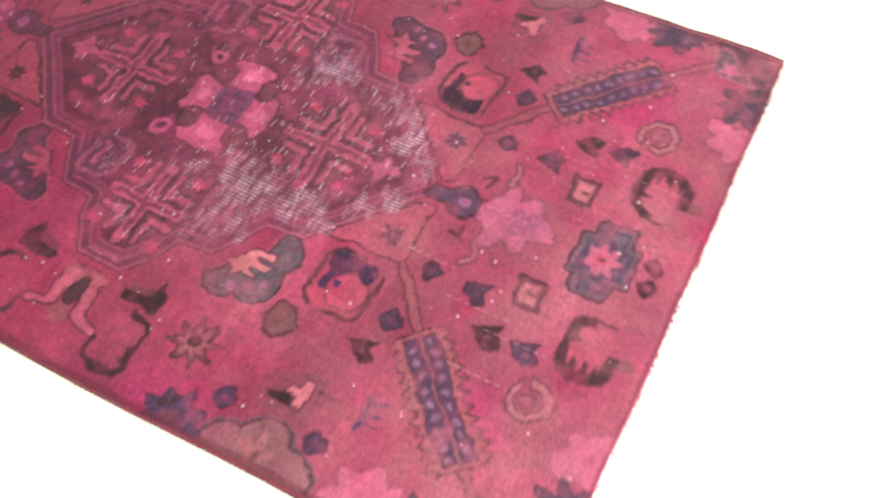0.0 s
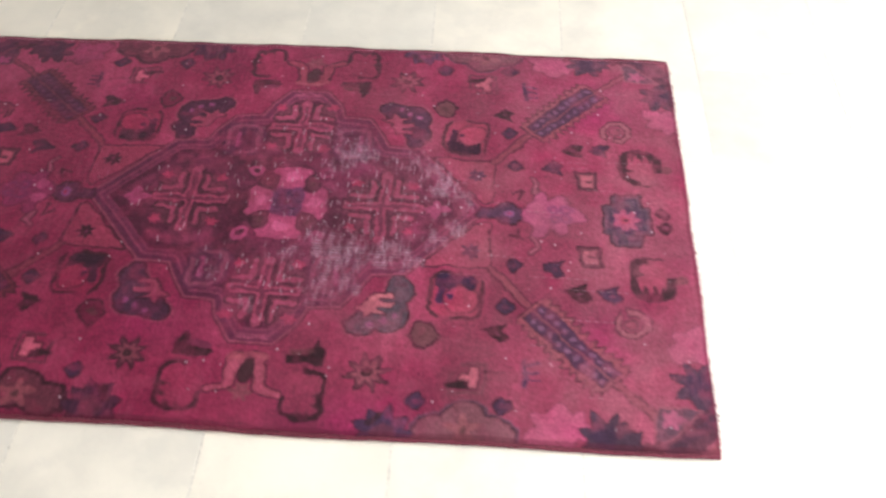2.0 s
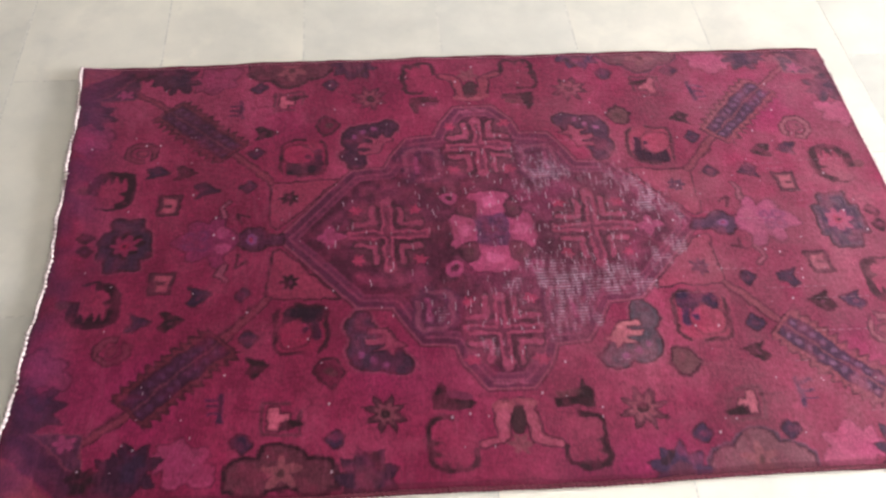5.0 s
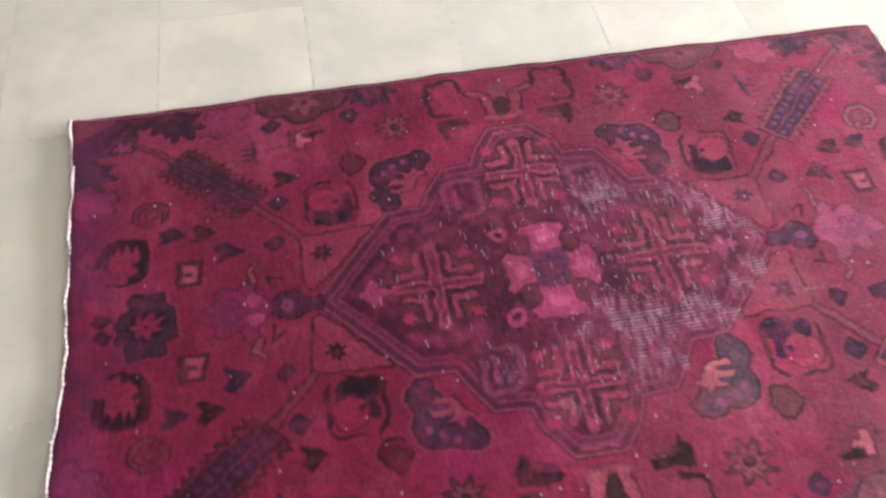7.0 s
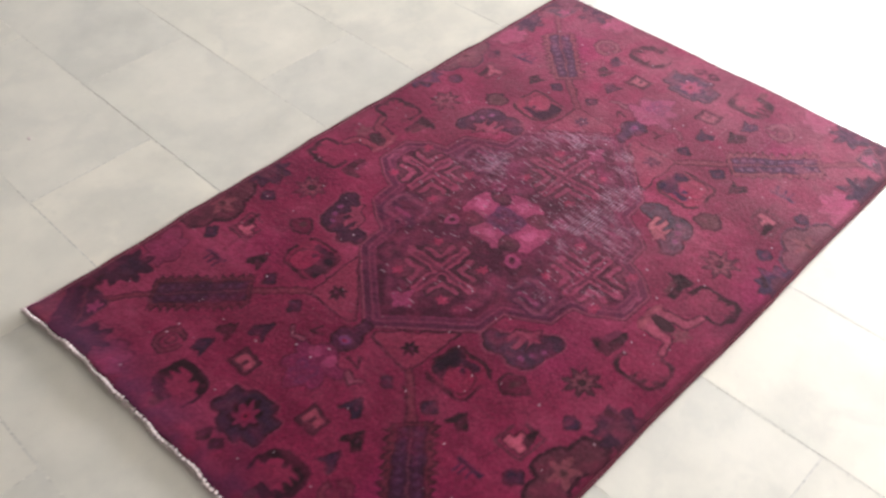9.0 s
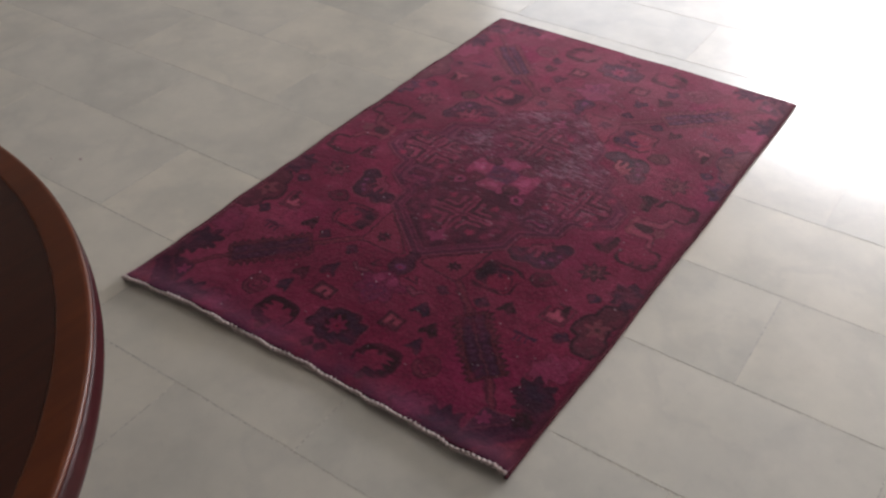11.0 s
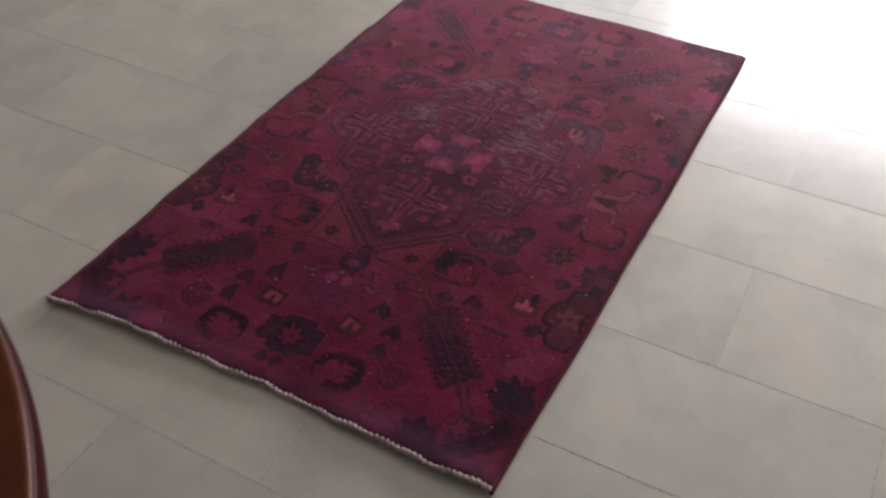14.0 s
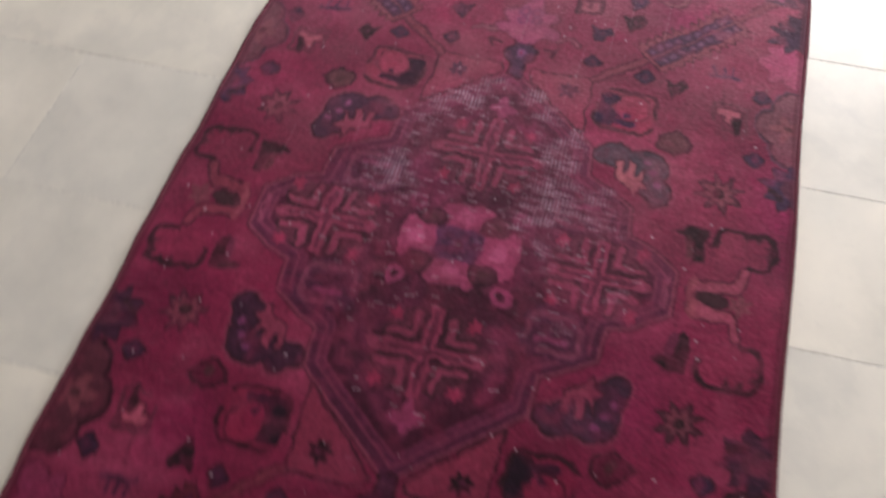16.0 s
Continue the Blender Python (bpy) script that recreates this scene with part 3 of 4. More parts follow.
# palmettes beside the medallion: steel cloud with a salmon hand
for sl, u, v, sx, sy in mirrored(0.256, 0.287, 0.10):
    cloud = either(either(disc(u - 0.016, v - 0.020, 0.046), disc(u + 0.026, v - 0.042, 0.030)), disc(u - 0.038, v + 0.036, 0.030))
    cloud = both(either(either(cloud, disc(u + 0.048, v - 0.056, 0.022)), disc(u - 0.034, v + 0.062, 0.020)), -polygon(u + 0.256, v + 0.287, QUARTER + [(0.0, 0.404), (0.0, 0.0)]) + 0.008)
    dull = sx > 0 and sy < 0
    ink(sl, cloud - 0.0095, PALE, 0.45)
    shape(sl, cloud, (0.098, 0.090, 0.125) if dull else ((0.074, 0.032, 0.074) if sx > 0 or sy < 0 else (0.058, 0.018, 0.056)), DARK, 0.005)
    ink(sl, np.abs(cloud + 0.010) - 0.002, VIOLET, 0.4)
    hand = polygon(u, v, [(-0.058, 0.012), (-0.034, 0.002), (-0.018, -0.034), (0.022, -0.036), (0.024, -0.026), (-0.004, -0.022), (-0.004, -0.012), (0.026, -0.010), (0.022, 0.002), (-0.010, 0.004), (-0.008, 0.014), (0.010, 0.022), (-0.018, 0.020), (-0.034, 0.036), (-0.038, 0.018)])
    shape(sl, hand, (0.50, 0.165, 0.165) if dull else (0.29, 0.052, 0.085), DARK, 0.0035)
    for k in range(3):
        ink(sl, disc(u - 0.036 + 0.026 * k, v - 0.026 - 0.014 * k, 0.007), (0.27, 0.06, 0.17), 0.7)

# dark square scrolls
for sl, u, v, sx, sy in mirrored(0.411, 0.250, 0.085):
    warm = (0.29, 0.024, 0.058) if sx > 0 else (0.225, 0.014, 0.046)
    ink(sl, box(u, v, 0.050, 0.058, 0.026), warm, 0.8)
    ring = np.abs(box(u, v, 0.052, 0.060, 0.028)) - 0.0065
    ink(sl, both(both(ring + 0.0015, -box(u - 0.030, v + 0.052, 0.016, 0.020)), -box(u + 0.020, v - 0.060, 0.014, 0.016)), GREEN if sx > 0 else DARK, 0.82)
    blue = (0.030, 0.018, 0.098) if sx > 0 and sy < 0 else (0.026, 0.010, 0.042)
    head = both(box(u + 0.002, v + 0.036, 0.040, 0.019, 0.010), -disc(u - 0.006, v + 0.014, 0.017))
    shape(sl, head, blue, DARK, 0.0025)
    for k, low in ((-0.030, 0.020), (-0.008, 0.004)):
        ink(sl, bar(u, v, k, -0.030, k - 0.002, low, 0.0075), blue, 0.9)
    curl = both(np.abs(disc(u - 0.012, v - 0.010, 0.024)) - 0.0085, -box(u + 0.018, v - 0.010, 0.018, 0.012))
    ink(sl, curl, (0.34, 0.036, 0.074) if sx > 0 else (0.27, 0.020, 0.056), 0.85)
    ink(sl, np.abs(disc(u - 0.012, v - 0.010, 0.036)) - 0.003, DARK, 0.55)

# between medallion and long sides: hooks, brackets, lilies
for sl, u, v, sx, sy in mirrored(0.118, 0.420, 0.055):
    el = either(polygon(u, v, [(0.018, -0.032), (0.034, 0.0), (0.030, 0.026), (-0.036, 0.024), (-0.040, 0.012), (0.006, 0.006)]), disc(u - 0.012, v - 0.012, 0.010))
    shape(sl, el, GREEN, DARK, 0.003)
    ink(sl, bar(u, v, -0.03, 0.0, 0.006, -0.006, 0.007), OLIVE if sx > 0 else MAUVE, 0.75)
for sl, u, v, sx, sy in mirrored(0.124, 0.520, 0.085):
    ring = np.abs(box(u, v, 0.040, 0.054, 0.022)) - 0.0036
    ink(sl, box(u, v, 0.038, 0.052, 0.022), (0.25, 0.028, 0.062), 0.5)
    gap = both(ring, -box(u + 0.036, v + 0.034, 0.030, 0.044))
    shape(sl, gap, GREEN, DARK, 0.002, 0.8)
    for k in (0.0, 0.024):
        ink(sl, polygon(u, v, [(0.036, k - 0.009), (0.022, k), (0.036, k + 0.009)]), GREEN, 0.75)
        ink(sl, polygon(u, v, [(k - 0.015, 0.050), (k - 0.006, 0.036), (k + 0.003, 0.050)]), GREEN, 0.75)
for sl, u, v, sx, sy in mirrored(0, 0.490, 0.09):
    p = np.abs(u - 0.002)
    horn = either(either(bar(p, v, 0.012, -0.050, 0.030, -0.044, 0.010), bar(p, v, 0.026, -0.034, 0.032, 0.014, 0.0105)), bar(p, v, 0.034, 0.022, 0.070, 0.034, 0.0075))
    shape(sl, horn, (0.33, 0.068, 0.098) if sy < 0 else (0.23, 0.042, 0.060), DARK, 0.0045)
    shape(sl, disc(2.1 * (u - 0.002), v + 0.022, 0.030), (0.060, 0.030, 0.030), DARK, 0.004)
    ink(sl, lobed(u - 0.002, v - 0.032, 0.020, 6, 0.3), (0.17, 0.055, 0.058), 0.8)
    ink(sl, bar(p, v, 0.004, -0.058, 0.040, -0.050, 0.0055), (0.30, 0.075, 0.085), 0.8)
    ink(sl, bar(u, v, -0.03, -0.098, 0.03, -0.098, 0.003), SALMON, 0.5)

# along the long sides: brown clouds, blue half flowers, pink blossoms, blue stars
for sl, u, v, sx, sy in mirrored(0.443, 0.592, 0.13):
    cloud = either(either(disc(u, v + 0.030, 0.048), disc(np.abs(u) - 0.058, v + 0.008, 0.040)), box(u, v + 0.004, 0.100, 0.02))
    shape(sl, cloud, (0.165, 0.060, 0.065) if sx > 0 else (0.13, 0.035, 0.045), STEEL if sx > 0 else DARK, 0.006)
    ink(sl, np.abs(cloud) - 0.0028, DARK, 0.7)
    ink(sl, lobed(u, v + 0.016, 0.028, 5, 0.4, 1.57), (0.25, 0.08, 0.08), 0.75)
    ink(sl, disc(u, v + 0.016, 0.009), OLIVE)
for sl, u, v, sx, sy in mirrored(0.288, 0.590, 0.07):
    shape(sl, both(spiky(u, v, 0.062, 9, 0.35), np.abs(u) - 0.06), (0.060, 0.034, 0.105) if sx > 0 else (0.05, 0.018, 0.06), DARK, 0.004)
    ink(sl, disc(u, v, 0.026), BROWN, 0.8)
    ink(sl, bar(u, v, -0.03, -0.02, -0.01, -0.045, 0.006), GREEN, 0.8)
for x, y, r in ((0.622, 0.556, 0.050), (0.905, 0.345, 0.046)):
    for sl, u, v, sx, sy in mirrored(x, y, 0.075):
        bloom = either(lobed(u, v, r * 0.92, 5, 0.20, 0.7), either(disc(u + 0.7 * r, v - 0.5 * r, r * 0.5), spiky(u - 0.55 * r, v + 0.2 * r, r * 0.75, 7, 0.4)))
        shape(sl, bloom, (0.36, 0.062, 0.125) if sx > 0 else (0.265, 0.040, 0.090), (0.10, 0.010, 0.030), 0.004)
        ink(sl, lobed(u - 0.3 * r, v, r * 0.5, 4, 0.3), (0.28, 0.036, 0.092), 0.6)
for x, y, r in ((0.712, 0.566, 0.056), (0.900, 0.437, 0.056)):
    for sl, u, v, sx, sy in mirrored(x, y, 0.075):
        shape(sl, either(spiky(u, v, r, 7, 0.5, 0.2), both(spiky(u - 0.5 * r, v - 0.3 * r, r * 0.9, 9, 0.4), np.abs(v) - r)), (0.060, 0.040, 0.085) if sx > 0 else (0.058, 0.016, 0.050), DARK, 0.004)
        ink(sl, spiky(u, v, r * 0.55, 6, 0.4), (0.045, 0.024, 0.080), 0.8)
# the four corners: dark diagonal band, panel with a blossom, corner patch
for sl, u, v, sx, sy in mirrored(0.86, 0.535, 0.12):
    u, v = u + 0.86, v + 0.535
    d = (u - 0.875) * 0.62 + (v - 0.545) * 0.785
    east_end = sx > 0
    ink(sl, np.abs(d - 0.008) - 0.030, (0.055, 0.026, 0.044) if east_end else (0.070, 0.016, 0.044), 0.85)
    ink(sl, np.abs(d - 0.008) - 0.010, (0.042, 0.028, 0.070) if east_end else (0.056, 0.014, 0.056), 0.7)
    ink(sl, 0.042 - d, (0.27, 0.055, 0.065), 0.85)
    shape(sl, polygon(u, v, [(0.815, 0.500), (0.900, 0.494), (0.838, 0.560), (0.806, 0.575)]), (0.078, 0.050, 0.086) if east_end else (0.080, 0.026, 0.064), (0.22, 0.055, 0.068), 0.004)
    ink(sl, lobed(u - 0.842, v - 0.520, 0.017, 5, 0.3), PINK, 0.85)
    ink(sl, spiky(u - 0.800, v - 0.590, 0.030, 6, 0.4), DARK, 0.8)

# the overdye ran: outlines bleed a little into the ground, and blues dull to slate
ran = dye.copy()
for dj, di in ((0, 1), (0, -1), (1, 0), (-1, 0), (1, 1), (1, -1), (-1, 1), (-1, -1), (2, 0), (-2, 0), (0, 2), (0, -2)):
    ran += np.roll(dye, (dj, di), (0, 1))
dye[:] = 0.68 * dye + 0.32 * ran / 13
blue_excess = np.clip(dye[..., 2] - 0.45 * dye[..., 0], 0, 1)
dye[..., 2] -= 0.20 * blue_excess
dye[..., 1] += 0.10 * blue_excess
# the dark wools took the overdye deepest
deep = np.clip(dye[..., 0] / plain_ground[..., 0], 0.05, 1.0)
dye *= (deep ** 0.50)[..., None]

# worn patches: bare cotton warps show through
wear = np.zeros((NY, NX))
for x, y, r, a in ((0.15, 0.175, 0.06, 1.0), (0.26, 0.15, 0.05, 0.75), (0.37, 0.085, 0.050, 1.0), (0.42, 0.01, 0.035, 0.7), (0.145, -0.144, 0.075, 1.05), (0.25, -0.135, 0.055, 0.9), (0.35, -0.10, 0.04, 0.95),
                   (0.12, -0.244, 0.06, 0.85), (0.18, -0.235, 0.045, 0.8), (-0.026, -0.302, 0.045, 0.7), (-0.13, -0.225, 0.040, 0.7), (0.10, 0.06, 0.07, 0.5), (0.0, -0.19, 0.05, 0.55), (0.09, 0.24, 0.05, 0.6),
                   (-0.45, 0.07, 0.03, 0.55), (0.06, -0.33, 0.04, 0.5), (-0.27, -0.27, 0.022, 0.6), (-0.86, -0.50, 0.03, 0.6), (0.20, 0.05, 0.10, 0.55), (0.19, -0.03, 0.10, 0.5), (0.30, 0.165, 0.05, 0.85), (0.335, 0.125, 0.04, 0.95), (0.405, 0.05, 0.035, 0.85),
                   (0.40, -0.06, 0.035, 0.9), (0.30, -0.155, 0.045, 0.9), (0.10, 0.13, 0.05, 0.75), (0.09, -0.10, 0.05, 0.8), (0.05, -0.17, 0.05, 0.7), (0.02, 0.20, 0.05, 0.5), (0.29, 0.0, 0.08, 0.55), (-0.05, -0.25, 0.04, 0.6)):
    wear = np.maximum(wear, a * np.exp(-((PX - x) ** 2 + (PY - y) ** 2) / (1.5 * r * r)))
east_half = np.clip((PX + 0.05) * 4, 0, 1)
inner_all = np.zeros((NY, NX))
inner_all[window(0, 0, 0.5)] = inner
wear = np.maximum(wear, (0.22 + 0.26 * east_half) * inner_all)
# bare places are ragged blots, drawn out across the rug, barred by the rows of the ground weave
blot = 0.5 + 0.5 * (0.45 * smooth_field(0.020, 42, sx=0.6, sy=1.6) + 0.60 * smooth_field(0.0070, 43, sx=0.7, sy=2.4) + 0.34 * smooth_field(0.0036, 41, sx=0.9, sy=2.2))
broad = 0.5 + 0.5 * (0.6 * smooth_field(0.045, 46) + 0.55 * smooth_field(0.014, 47))
rows = np.clip(0.5 + 0.95 * np.sin(2 * np.pi * GY / 0.0064 + 1.1 * smooth_field(0.03, 55)), 0, 1)
dash = np.clip(0.72 + 0.55 * smooth_field(0.0045, 56, sx=2.4, sy=0.8), 0.1, 1)
thread = np.clip((wear * (0.28 + 1.12 * blot) - 0.51) * 2.6, 0, 1)
t3 = (thread * (0.12 + 0.82 * rows * dash))[..., None]
# faded wool round the bare places; elsewhere the drawing sinks into the ground in blots
fade = np.clip(wear * 0.50 * (0.1 + 1.0 * broad + 0.35 * blot), 0, 0.6)[..., None]
sink = np.clip(0.07 + 0.30 * smooth_field(0.014, 44) + 0.24 * smooth_field(0.05, 45), 0.03, 0.55)[..., None]
dye[:] = dye * (1 - sink) + plain_ground * sink
dye[:] = dye * (1 - fade) + np.array((0.215, 0.056, 0.090)) * fade
dye[:] = dye * (1 - 0.68 * t3) + np.array((0.46, 0.355, 0.375)) * 0.68 * t3
# rosy and dark blots, and the grain of single rows
rosy = np.clip(smooth_field(0.026, 46) * 0.7 + smooth_field(0.075, 47) * 0.6 - 0.30, 0, 1)[..., None] * 0.55
dye[:] = dye * (1 - rosy) + (dye * 0.6 + np.array((0.150, 0.036, 0.052))) * rosy
dye *= (1 + 0.13 * smooth_field(0.012, 48) + 0.12 * smooth_field(0.0042, 49, sx=0.8, sy=2.2) + 0.07 * smooth_field(0.004, 50, sx=3.0, sy=0.8))[..., None]
# darker and redder towards the west end, a little lighter along the south side
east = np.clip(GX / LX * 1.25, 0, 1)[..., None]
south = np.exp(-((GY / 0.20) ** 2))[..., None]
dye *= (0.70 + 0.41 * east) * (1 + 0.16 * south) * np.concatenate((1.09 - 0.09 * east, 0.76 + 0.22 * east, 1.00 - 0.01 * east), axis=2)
# paler and greyer towards the east end, in clouds
east_pale = (np.clip((GX / LX - 0.42) * 1.1, 0, 0.42) * np.clip(dye[..., 0] / 0.16, 0, 1) ** 1.5 * np.clip(0.75 + 0.7 * smooth_field(0.10, 53) + 0.35 * smooth_field(0.03, 54), 0.1, 1.4))[..., None]
dye[:] = dye * (1 - east_pale) + np.array((0.235, 0.088, 0.100)) * east_pale
# a general light wear in streaks, and single white knots
streak = np.clip(smooth_field(0.006, 51, sx=0.8, sy=4.0) * 0.6 + smooth_field(0.12, 52) * 0.6 - 0.25, 0, 1)[..., None] * 0.22
dye[:] = dye * (1 - streak) + np.array((0.33, 0.075, 0.125)) * streak
rng = np.random.default_rng(7)
for _ in range(170):
    i, j = int(rng.integers(20, NX - 20)), int(rng.integers(20, NY - 20))
    a, b = int(rng.integers(1, 3)), int(rng.integers(1, 4))
    dye[j:j + b, i:i + a] = dye[j:j + b, i:i + a] * 0.5 + np.array((0.62, 0.48, 0.50)) * 0.5
# scratches: single warps laid bare over the medallion, thickest in its middle and east
made = 0
while made < 280:
    u, v = rng.uniform(-0.44, 0.46), rng.uniform(-0.40, 0.38)
    i, j = int((CX + K * u) / STEP), int((CY + K * v + 0.012) / STEP)
    if inner_all[j, i] < 0.5 or rng.random() > 0.22 + 0.78 * np.clip(u * 3 + 0.4, 0, 1):
        continue
    made += 1
    ln, f = int(rng.integers(2, 11)), rng.uniform(0.12, 0.55)
    sway = rng.uniform(-0.15, 0.15)
    for k in range(ln):
        c = i + int(round(sway * k))
        dye[j + k, c] = dye[j + k, c] * (1 - f) + np.array((0.55, 0.42, 0.45)) * f
# and long pale weft threads across the east end
for _ in range(26):
    i, j, ln = int(rng.integers(NX * 0.55, NX * 0.9)), int(rng.integers(30, NY - 30)), int(rng.integers(12, 70))
    f = rng.uniform(0.12, 0.4) * np.clip(0.6 + 0.6 * np.sin(np.arange(ln) * 0.7 + i), 0, 1)[:, None]
    dye[j, i:i + ln] = dye[j, i:i + ln] * (1 - f[:len(dye[j, i:i + ln])]) + np.array((0.48, 0.27, 0.30)) * f[:len(dye[j, i:i + ln])]
# dark crimson edge of the pile
rimd = np.minimum(np.minimum(GY, LY - GY), np.minimum(GX, LX - GX) + 0.004)
a = np.clip((0.013 + 0.003 * smooth_field(0.03, 61) - rimd) / 0.003, 0, 1)[..., None] * 0.55
dye[:] = dye * (1 - a) + np.array((0.085, 0.010, 0.022)) * a
# the west end took a dark violet tide of dye
tide = (np.exp(-((GX / 0.075) ** 2)) * np.clip(0.75 + 0.6 * smooth_field(0.045, 73) + 0.4 * smooth_field(0.018, 74), 0, 1.2))[..., None] * 0.6
dye[:] = dye * (1 - tide) + np.array((0.060, 0.012, 0.042)) * tide
# abrash: slow lighter and darker bands
dye *= (1 + 0.16 * smooth_field(0.22, 71, sx=0.6, sy=2.0) + 0.10 * smooth_field(0.05, 72))[..., None]
dye = np.clip(dye * np.array((0.85, 0.82, 0.94)), 0.004, 0.8)


Z = PILE_H + 0.00018 * smooth_field(0.005, 81) + 0.0012 * smooth_field(0.10, 82) - 0.0006 * thread
Z = np.where(rimd < 0.006, Z - (0.006 - rimd) * 0.55, Z) + lift(GX / LX, GY / LY)

rug = new("rug")
tagged(rug, "worn overdyed crimson and purple wool rug lying on marble floor", "rug")


def grid_mesh(name, X, Y, Zs, colours):
    ny, nx = X.shape
    mesh = bpy.data.meshes.new(name)
    mesh.vertices.add(nx * ny)
    mesh.vertices.foreach_set("co", np.stack([X, Y, Zs], -1).astype(np.float32).ravel())
    i = np.arange(nx * ny).reshape(ny, nx)
    quads = np.stack([i[:-1, :-1], i[:-1, 1:], i[1:, 1:], i[1:, :-1]], -1).reshape(-1, 4)
    mesh.loops.add(quads.size)
    mesh.loops.foreach_set("vertex_index", quads.ravel().astype(np.int32))
    mesh.polygons.add(len(quads))
    mesh.polygons.foreach_set("loop_start", np.arange(0, quads.size, 4, dtype=np.int32))
    mesh.update(calc_edges=True)
    at = mesh.attributes.new("dye", "FLOAT_COLOR", "POINT")
    at.data.foreach_set("color", np.concatenate([colours, np.ones((ny, nx, 1))], -1).astype(np.float32).ravel())
    mesh.shade_smooth()
    return mesh


# the pile, with its sides turned down to the backing
def skirted(a, drop=0.0):
    a = np.concatenate([a[:1], a, a[-1:]], 0)
    return np.concatenate([a[:, :1], a, a[:, -1:]], 1)


SX, SY, SZ = skirted(VX), skirted(VY), skirted(Z)
low = skirted(lift(GX / LX, GY / LY)) + 0.001
for side in (np.s_[0], np.s_[-1], np.s_[:, 0], np.s_[:, -1]):
    SZ[side] = low[side]
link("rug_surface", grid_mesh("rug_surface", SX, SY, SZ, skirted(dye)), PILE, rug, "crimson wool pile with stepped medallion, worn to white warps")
back = bmesh.new()
bv = [back.verts.new(p) for p in ((0.03, 0.02, 0.0008), (LX - 0.02, 0.01, 0.0008), (LX - 0.02, LY - 0.02, 0.0008), (0.02, LY - 0.02, 0.0008))]
bt = [back.verts.new((v.co.x, v.co.y, 0.003)) for v in bv]
for k in range(4):
    back.faces.new((bv[k], bv[(k + 1) % 4], bt[(k + 1) % 4], bt[k]))
back.faces.new(bv[::-1])
back.faces.new(bt)
part("backing", back, JUTE, rug, "dark woven backing")

rnd = random.Random(5)
# overcast cords along the two long sides
for across in (0.0, 1.0):
    n = 560
    pts = [(*map(float, outline(i / (n - 1), across)), 0.0046 + 0.0006 * math.sin(i * 0.21)) for i in range(n)]
    rad = [0.0040 + 0.0007 * math.sin(i * 2.1) + rnd.uniform(-0.0003, 0.0003) for i in range(n)]
    part("selvedge", tube_bm(pts, lambda i: rad[i]), SELVEDGE, rug, "dark crimson overcast side cord", True)
# twisted cream cotton cord along the cut west end
n = 420
pts = [(float(outline(0.0, i / (n - 1))[0]) - 0.002 + 0.0013 * math.sin(i * 0.23) + 0.0012 * math.sin(i * 0.071 + 1) + rnd.uniform(-0.0008, 0.0008), float(outline(0.0, i / (n - 1))[1]), 0.0062 + 0.0012 * math.sin(i * 0.13) + float(lift(0.0, i / (n - 1)))) for i in range(n)]
rad = [0.0034 + 0.0014 * math.sin(i * 1.35) + 0.0006 * math.sin(i * 0.11) + rnd.uniform(-0.0007, 0.0007) for i in range(n)]
part("end_cord", tube_bm(pts, lambda i: rad[i]), COTTON, rug, "frayed cream cotton cord", True)


def threads_bm(count, along, out, length, thick, seed):
    r = random.Random(seed)
    bm = bmesh.new()
    for _ in range(count):
        t_end = r.uniform(0.004, 0.996)
        x, y = map(float, outline(along, t_end))
        rise = float(lift(along, t_end))
        x += 0.003 * min(out, 0)
        ln, sway = length * r.uniform(0.4, 1.3), r.uniform(-0.5, 0.5) * length
        z0, w = r.uniform(0.002, 0.008), thick * r.uniform(0.7, 1.3)
        a = Vector((x - out * 0.002, y, z0 + rise))
        b = Vector((x + out * ln, y + sway, rise + max(0.0012, z0 - 0.004 * r.random())))
        d = (b - a).normalized()
        s = d.cross(Vector((0, 0, 1))).normalized() * w
        t = s.cross(d).normalized() * w
        base = [bm.verts.new(a + s * math.cos(q) + t * math.sin(q)) for q in (0, 2.1, 4.2)]
        tip = [bm.verts.new(b + 0.6 * (s * math.cos(q) + t * math.sin(q))) for q in (0, 2.1, 4.2)]
        for k in range(3):
            bm.faces.new((base[k], base[(k + 1) % 3], tip[(k + 1) % 3], tip[k]))
        bm.faces.new(tip)
    return bm


tagged(part("cotton_threads", threads_bm(700, 0.0, -1, 0.0062, 0.0006, 3), COTTON, rug, "short frayed cream threads"), kind="stuff")
tagged(part("wool_fringe", threads_bm(520, 1.0, 1, 0.0042, 0.0007, 4), TUFT, rug, "short dark tufts of the cut end"), kind="stuff")

# ---- the round table ----
TX, TY, TR, TH = -1.041, 0.555, 0.640, 0.752
table = new("round_table")
table.matrix_world = Matrix.Translation((TX, TY, 0))
tagged(table, "round polished mahogany table with a banded top and moulded edge", "table")
part("tabletop", lathe_bm([(0, TH - 0.004), (0, TH), (TR - 0.033, TH), (TR - 0.033, TH - 0.004)], 160), WOOD_TOP, table, "dark polished centre of the top")
part("border_band", lathe_bm([(TR - 0.033, TH - 0.02), (TR - 0.033, TH - 0.001), (TR - 0.0325, TH + 0.0006), (TR - 0.030, TH + 0.0006), (TR - 0.007, TH + 0.0006), (TR - 0.005, TH + 0.0005), (TR - 0.002, TH - 0.0008), (TR - 0.001, TH - 0.003), (TR - 0.001, TH - 0.006), (TR - 0.001, TH - 0.02)], 200), WOOD_BAND, table, "lighter red-brown border band", True)
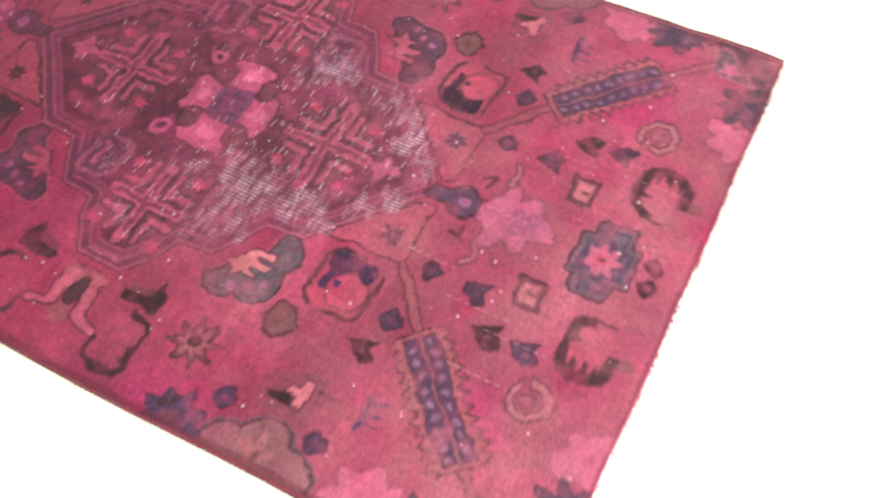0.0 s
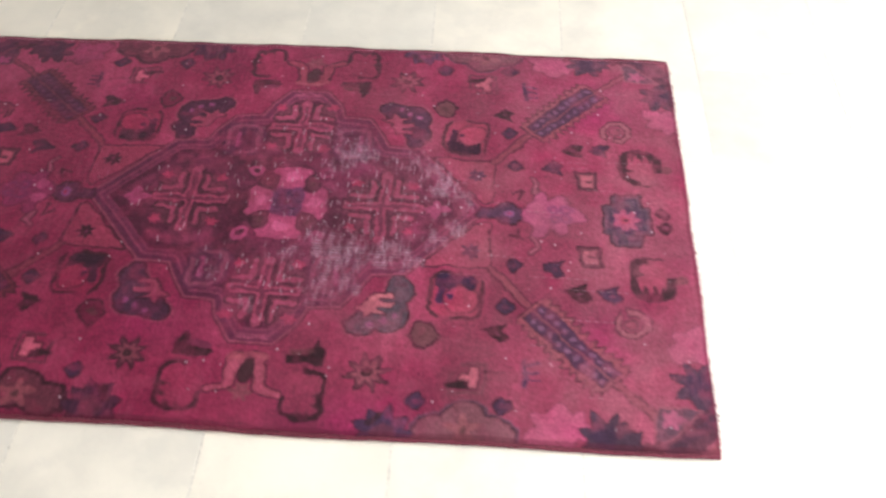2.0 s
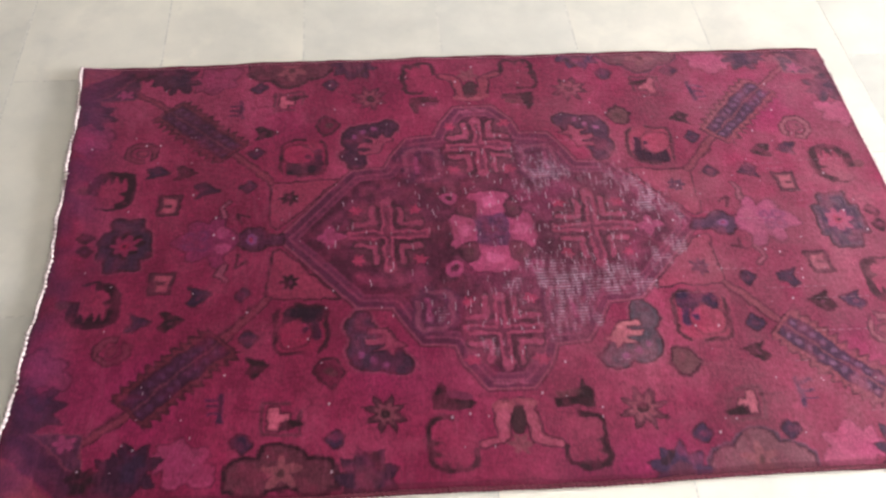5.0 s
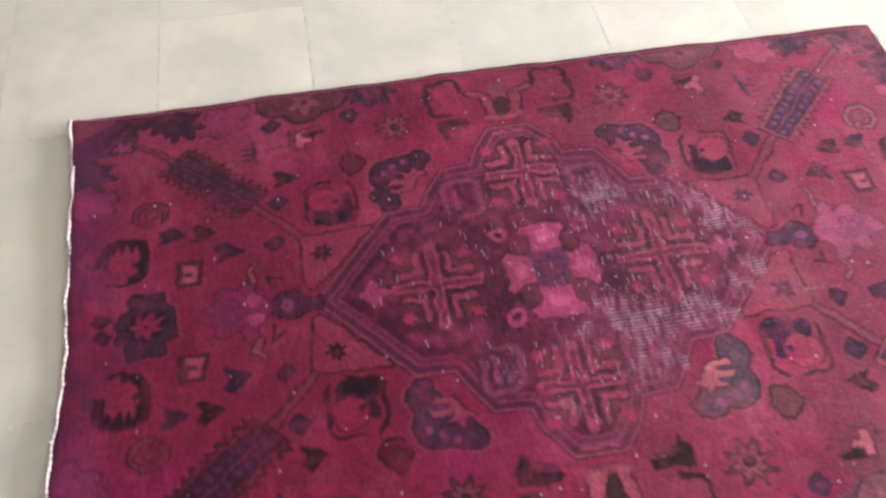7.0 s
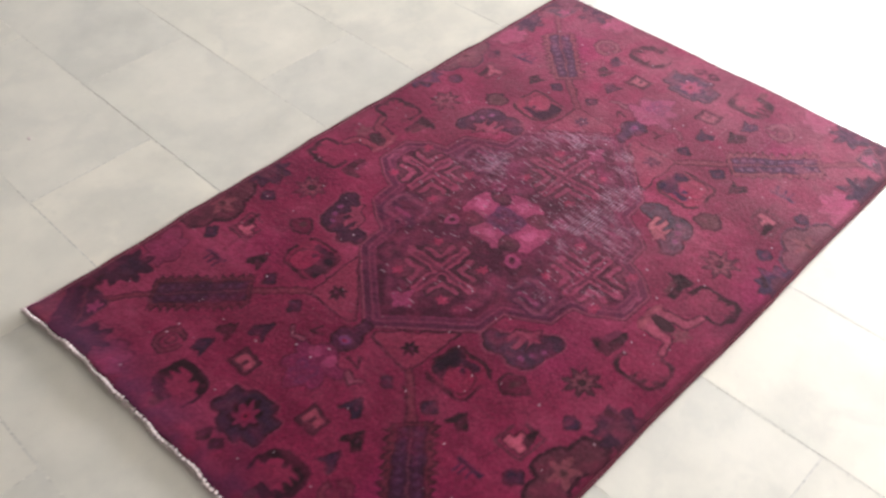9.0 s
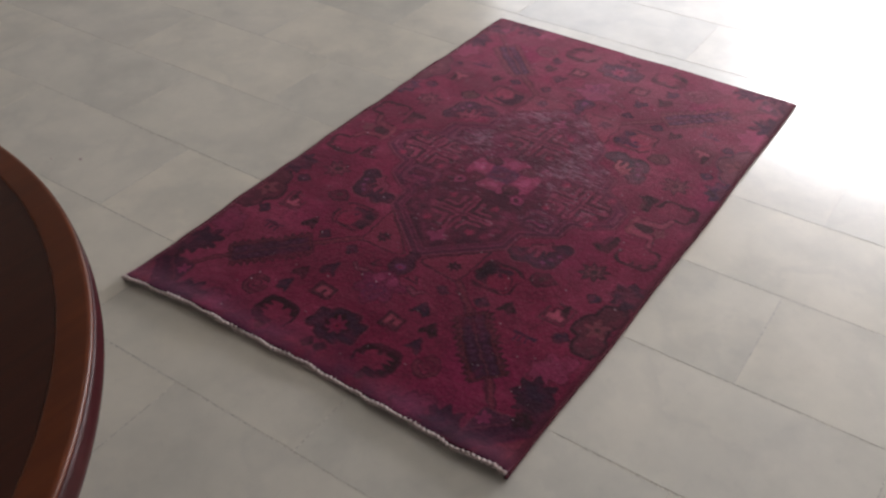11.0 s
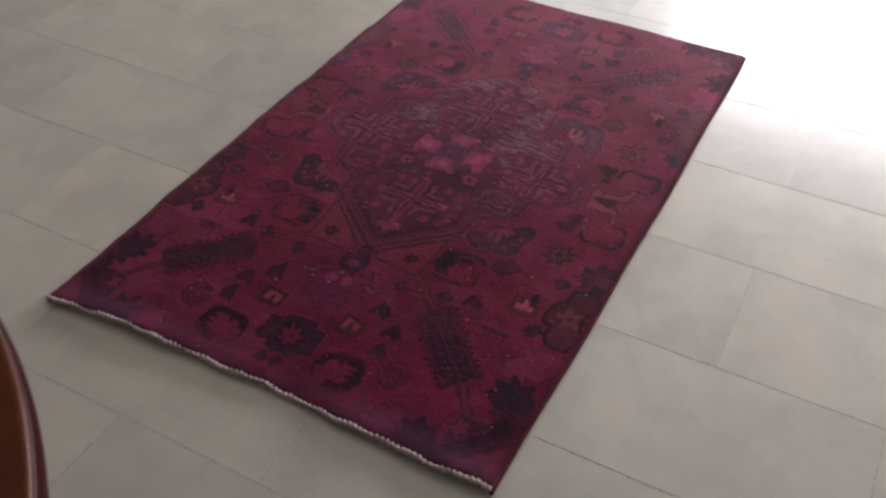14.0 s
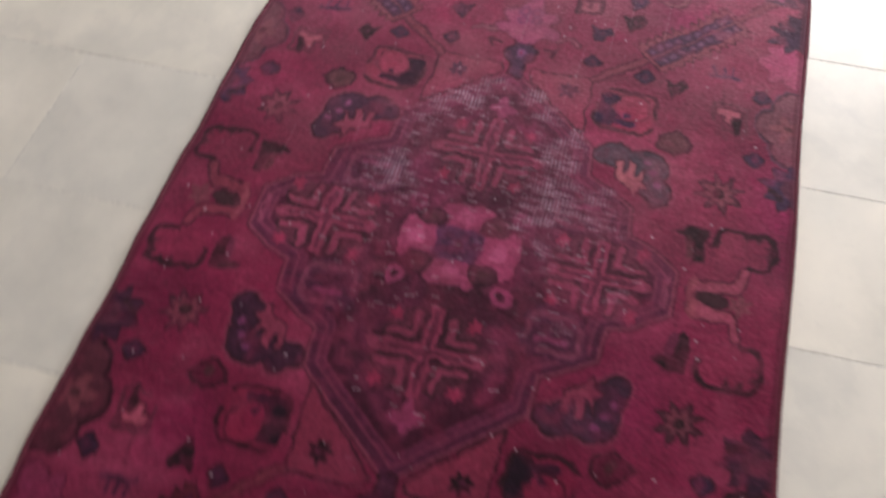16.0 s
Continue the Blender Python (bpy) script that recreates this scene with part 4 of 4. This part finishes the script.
part("edge_moulding", lathe_bm([(TR - 0.06, TH - 0.0045), (TR - 0.0012, TH - 0.0045), (TR + 0.0002, TH - 0.0056), (TR + 0.0012, TH - 0.010), (TR + 0.0022, TH - 0.018), (TR + 0.0028, TH - 0.026),
                                (TR + 0.0022, TH - 0.033), (TR - 0.002, TH - 0.036), (TR - 0.06, TH - 0.036)], 200), WOOD_EDGE, table, "glossy dark red rounded edge", True)
part("apron", lathe_bm([(TR - 0.10, TH - 0.035), (TR - 0.10, TH - 0.100), (TR - 0.125, TH - 0.100), (TR - 0.125, TH - 0.035)], 120), WOOD_EDGE, table)
part("pedestal", lathe_bm([(0, TH - 0.0045), (0.30, TH - 0.0045), (0.30, TH - 0.060), (0.09, TH - 0.09), (0.07, TH - 0.16), (0.105, 0.44), (0.11, 0.36), (0.075, 0.27), (0.09, 0.22), (0.10, 0.10), (0, 0.10)], 64), WOOD_EDGE, table, "", True)
for k in range(4):
    a = math.radians(45 + 90 * k)
    bm = bmesh.new()
    rings = []
    for i in range(10):
        s = i / 9
        r, z, h, w = 0.06 + 0.40 * s, 0.165 - 0.135 * s ** 0.7, 0.05 - 0.022 * s, 0.032 - 0.008 * s
        rings.append([bm.verts.new((r * math.cos(a) - p * w * math.sin(a), r * math.sin(a) + p * w * math.cos(a), max(0.0, z + q * h))) for p, q in ((-1, -1), (1, -1), (1, 0.6), (0.5, 1), (-0.5, 1), (-1, 0.6))])
    for p, q in zip(rings, rings[1:]):
        for j in range(6):
            bm.faces.new((p[j], p[(j + 1) % 6], q[(j + 1) % 6], q[j]))
    bm.faces.new(rings[0])
    bm.faces.new(rings[-1])
    bmesh.ops.recalc_face_normals(bm, faces=bm.faces[:])
    part("foot", bm, WOOD_EDGE, table, "", True)

# ---- the marble floor ----
floor = part("floor", box_bm(ROOM_X0 - T, ROOM_X1 + T, ROOM_Y0 - T, ROOM_Y1 + T, -0.12, -0.00025), GROUT)
tagged(floor, "pale veined marble tiles in running bond with thin grey joints", "floor", kind="structure")
TW, TL, JOINT = 0.3025, 0.6024, 0.0036


def tile_mesh(w, h):
    bm = box_bm(0, w, 0, h, -0.012, 0.0)
    mesh = bpy.data.meshes.new("tile")
    bm.to_mesh(mesh)
    bm.free()
    mesh.materials.append(MARBLE)
    return mesh


whole = tile_mesh(TW - JOINT, TL - JOINT)
col0, col1 = math.floor((ROOM_X0 - 0.153) / TW), math.ceil((ROOM_X1 - 0.153) / TW)
for c in range(col0, col1):
    x0 = 0.153 + c * TW
    y = (1.272 if c % 2 == 0 else 1.5732)
    y -= math.ceil((y - ROOM_Y0) / TL) * TL
    # tiles at the walls are cut to fit under the plaster
    xa, xb = max(x0, ROOM_X0 - 0.012), min(x0 + TW, ROOM_X1 + 0.012)
    while y < ROOM_Y1:
        ya, yb = max(y, ROOM_Y0 - 0.012), min(y + TL, ROOM_Y1 + 0.012)
        w, h = xb - xa - JOINT, yb - ya - JOINT
        y += TL
        if w < 0.02 or h < 0.02:
            continue
        uncut = w > TW - JOINT - 1e-6 and h > TL - JOINT - 1e-6
        tile = new("tile", whole if uncut else tile_mesh(w, h))
        tile.parent = floor
        tile.location = (xa + JOINT / 2 + rnd.uniform(-0.0005, 0.0005), ya + JOINT / 2 + rnd.uniform(-0.0005, 0.0005), rnd.uniform(0.0, 0.0002))

# two white crumbs on the floor
for k, (x, y, r) in enumerate(((0.259, 1.470, 0.0040), (0.217, 1.537, 0.0026))):
    bm = bmesh.new()
    bmesh.ops.create_icosphere(bm, subdivisions=2, radius=r)
    for v in bm.verts:
        v.co *= 1 + 0.35 * noise.noise(v.co * 400 + Vector((k * 9.0, 0, 0)))
        v.co.z *= 0.55
    low_z = min(v.co.z for v in bm.verts)
    bmesh.ops.translate(bm, verts=bm.verts[:], vec=(0, 0, -low_z))
    crumb = part("crumb", bm, COTTON)
    crumb.location = (x, y, 0.0002)
    tagged(crumb, "tiny white crumb lying on the marble floor", "crumb", "crumbs on the floor")
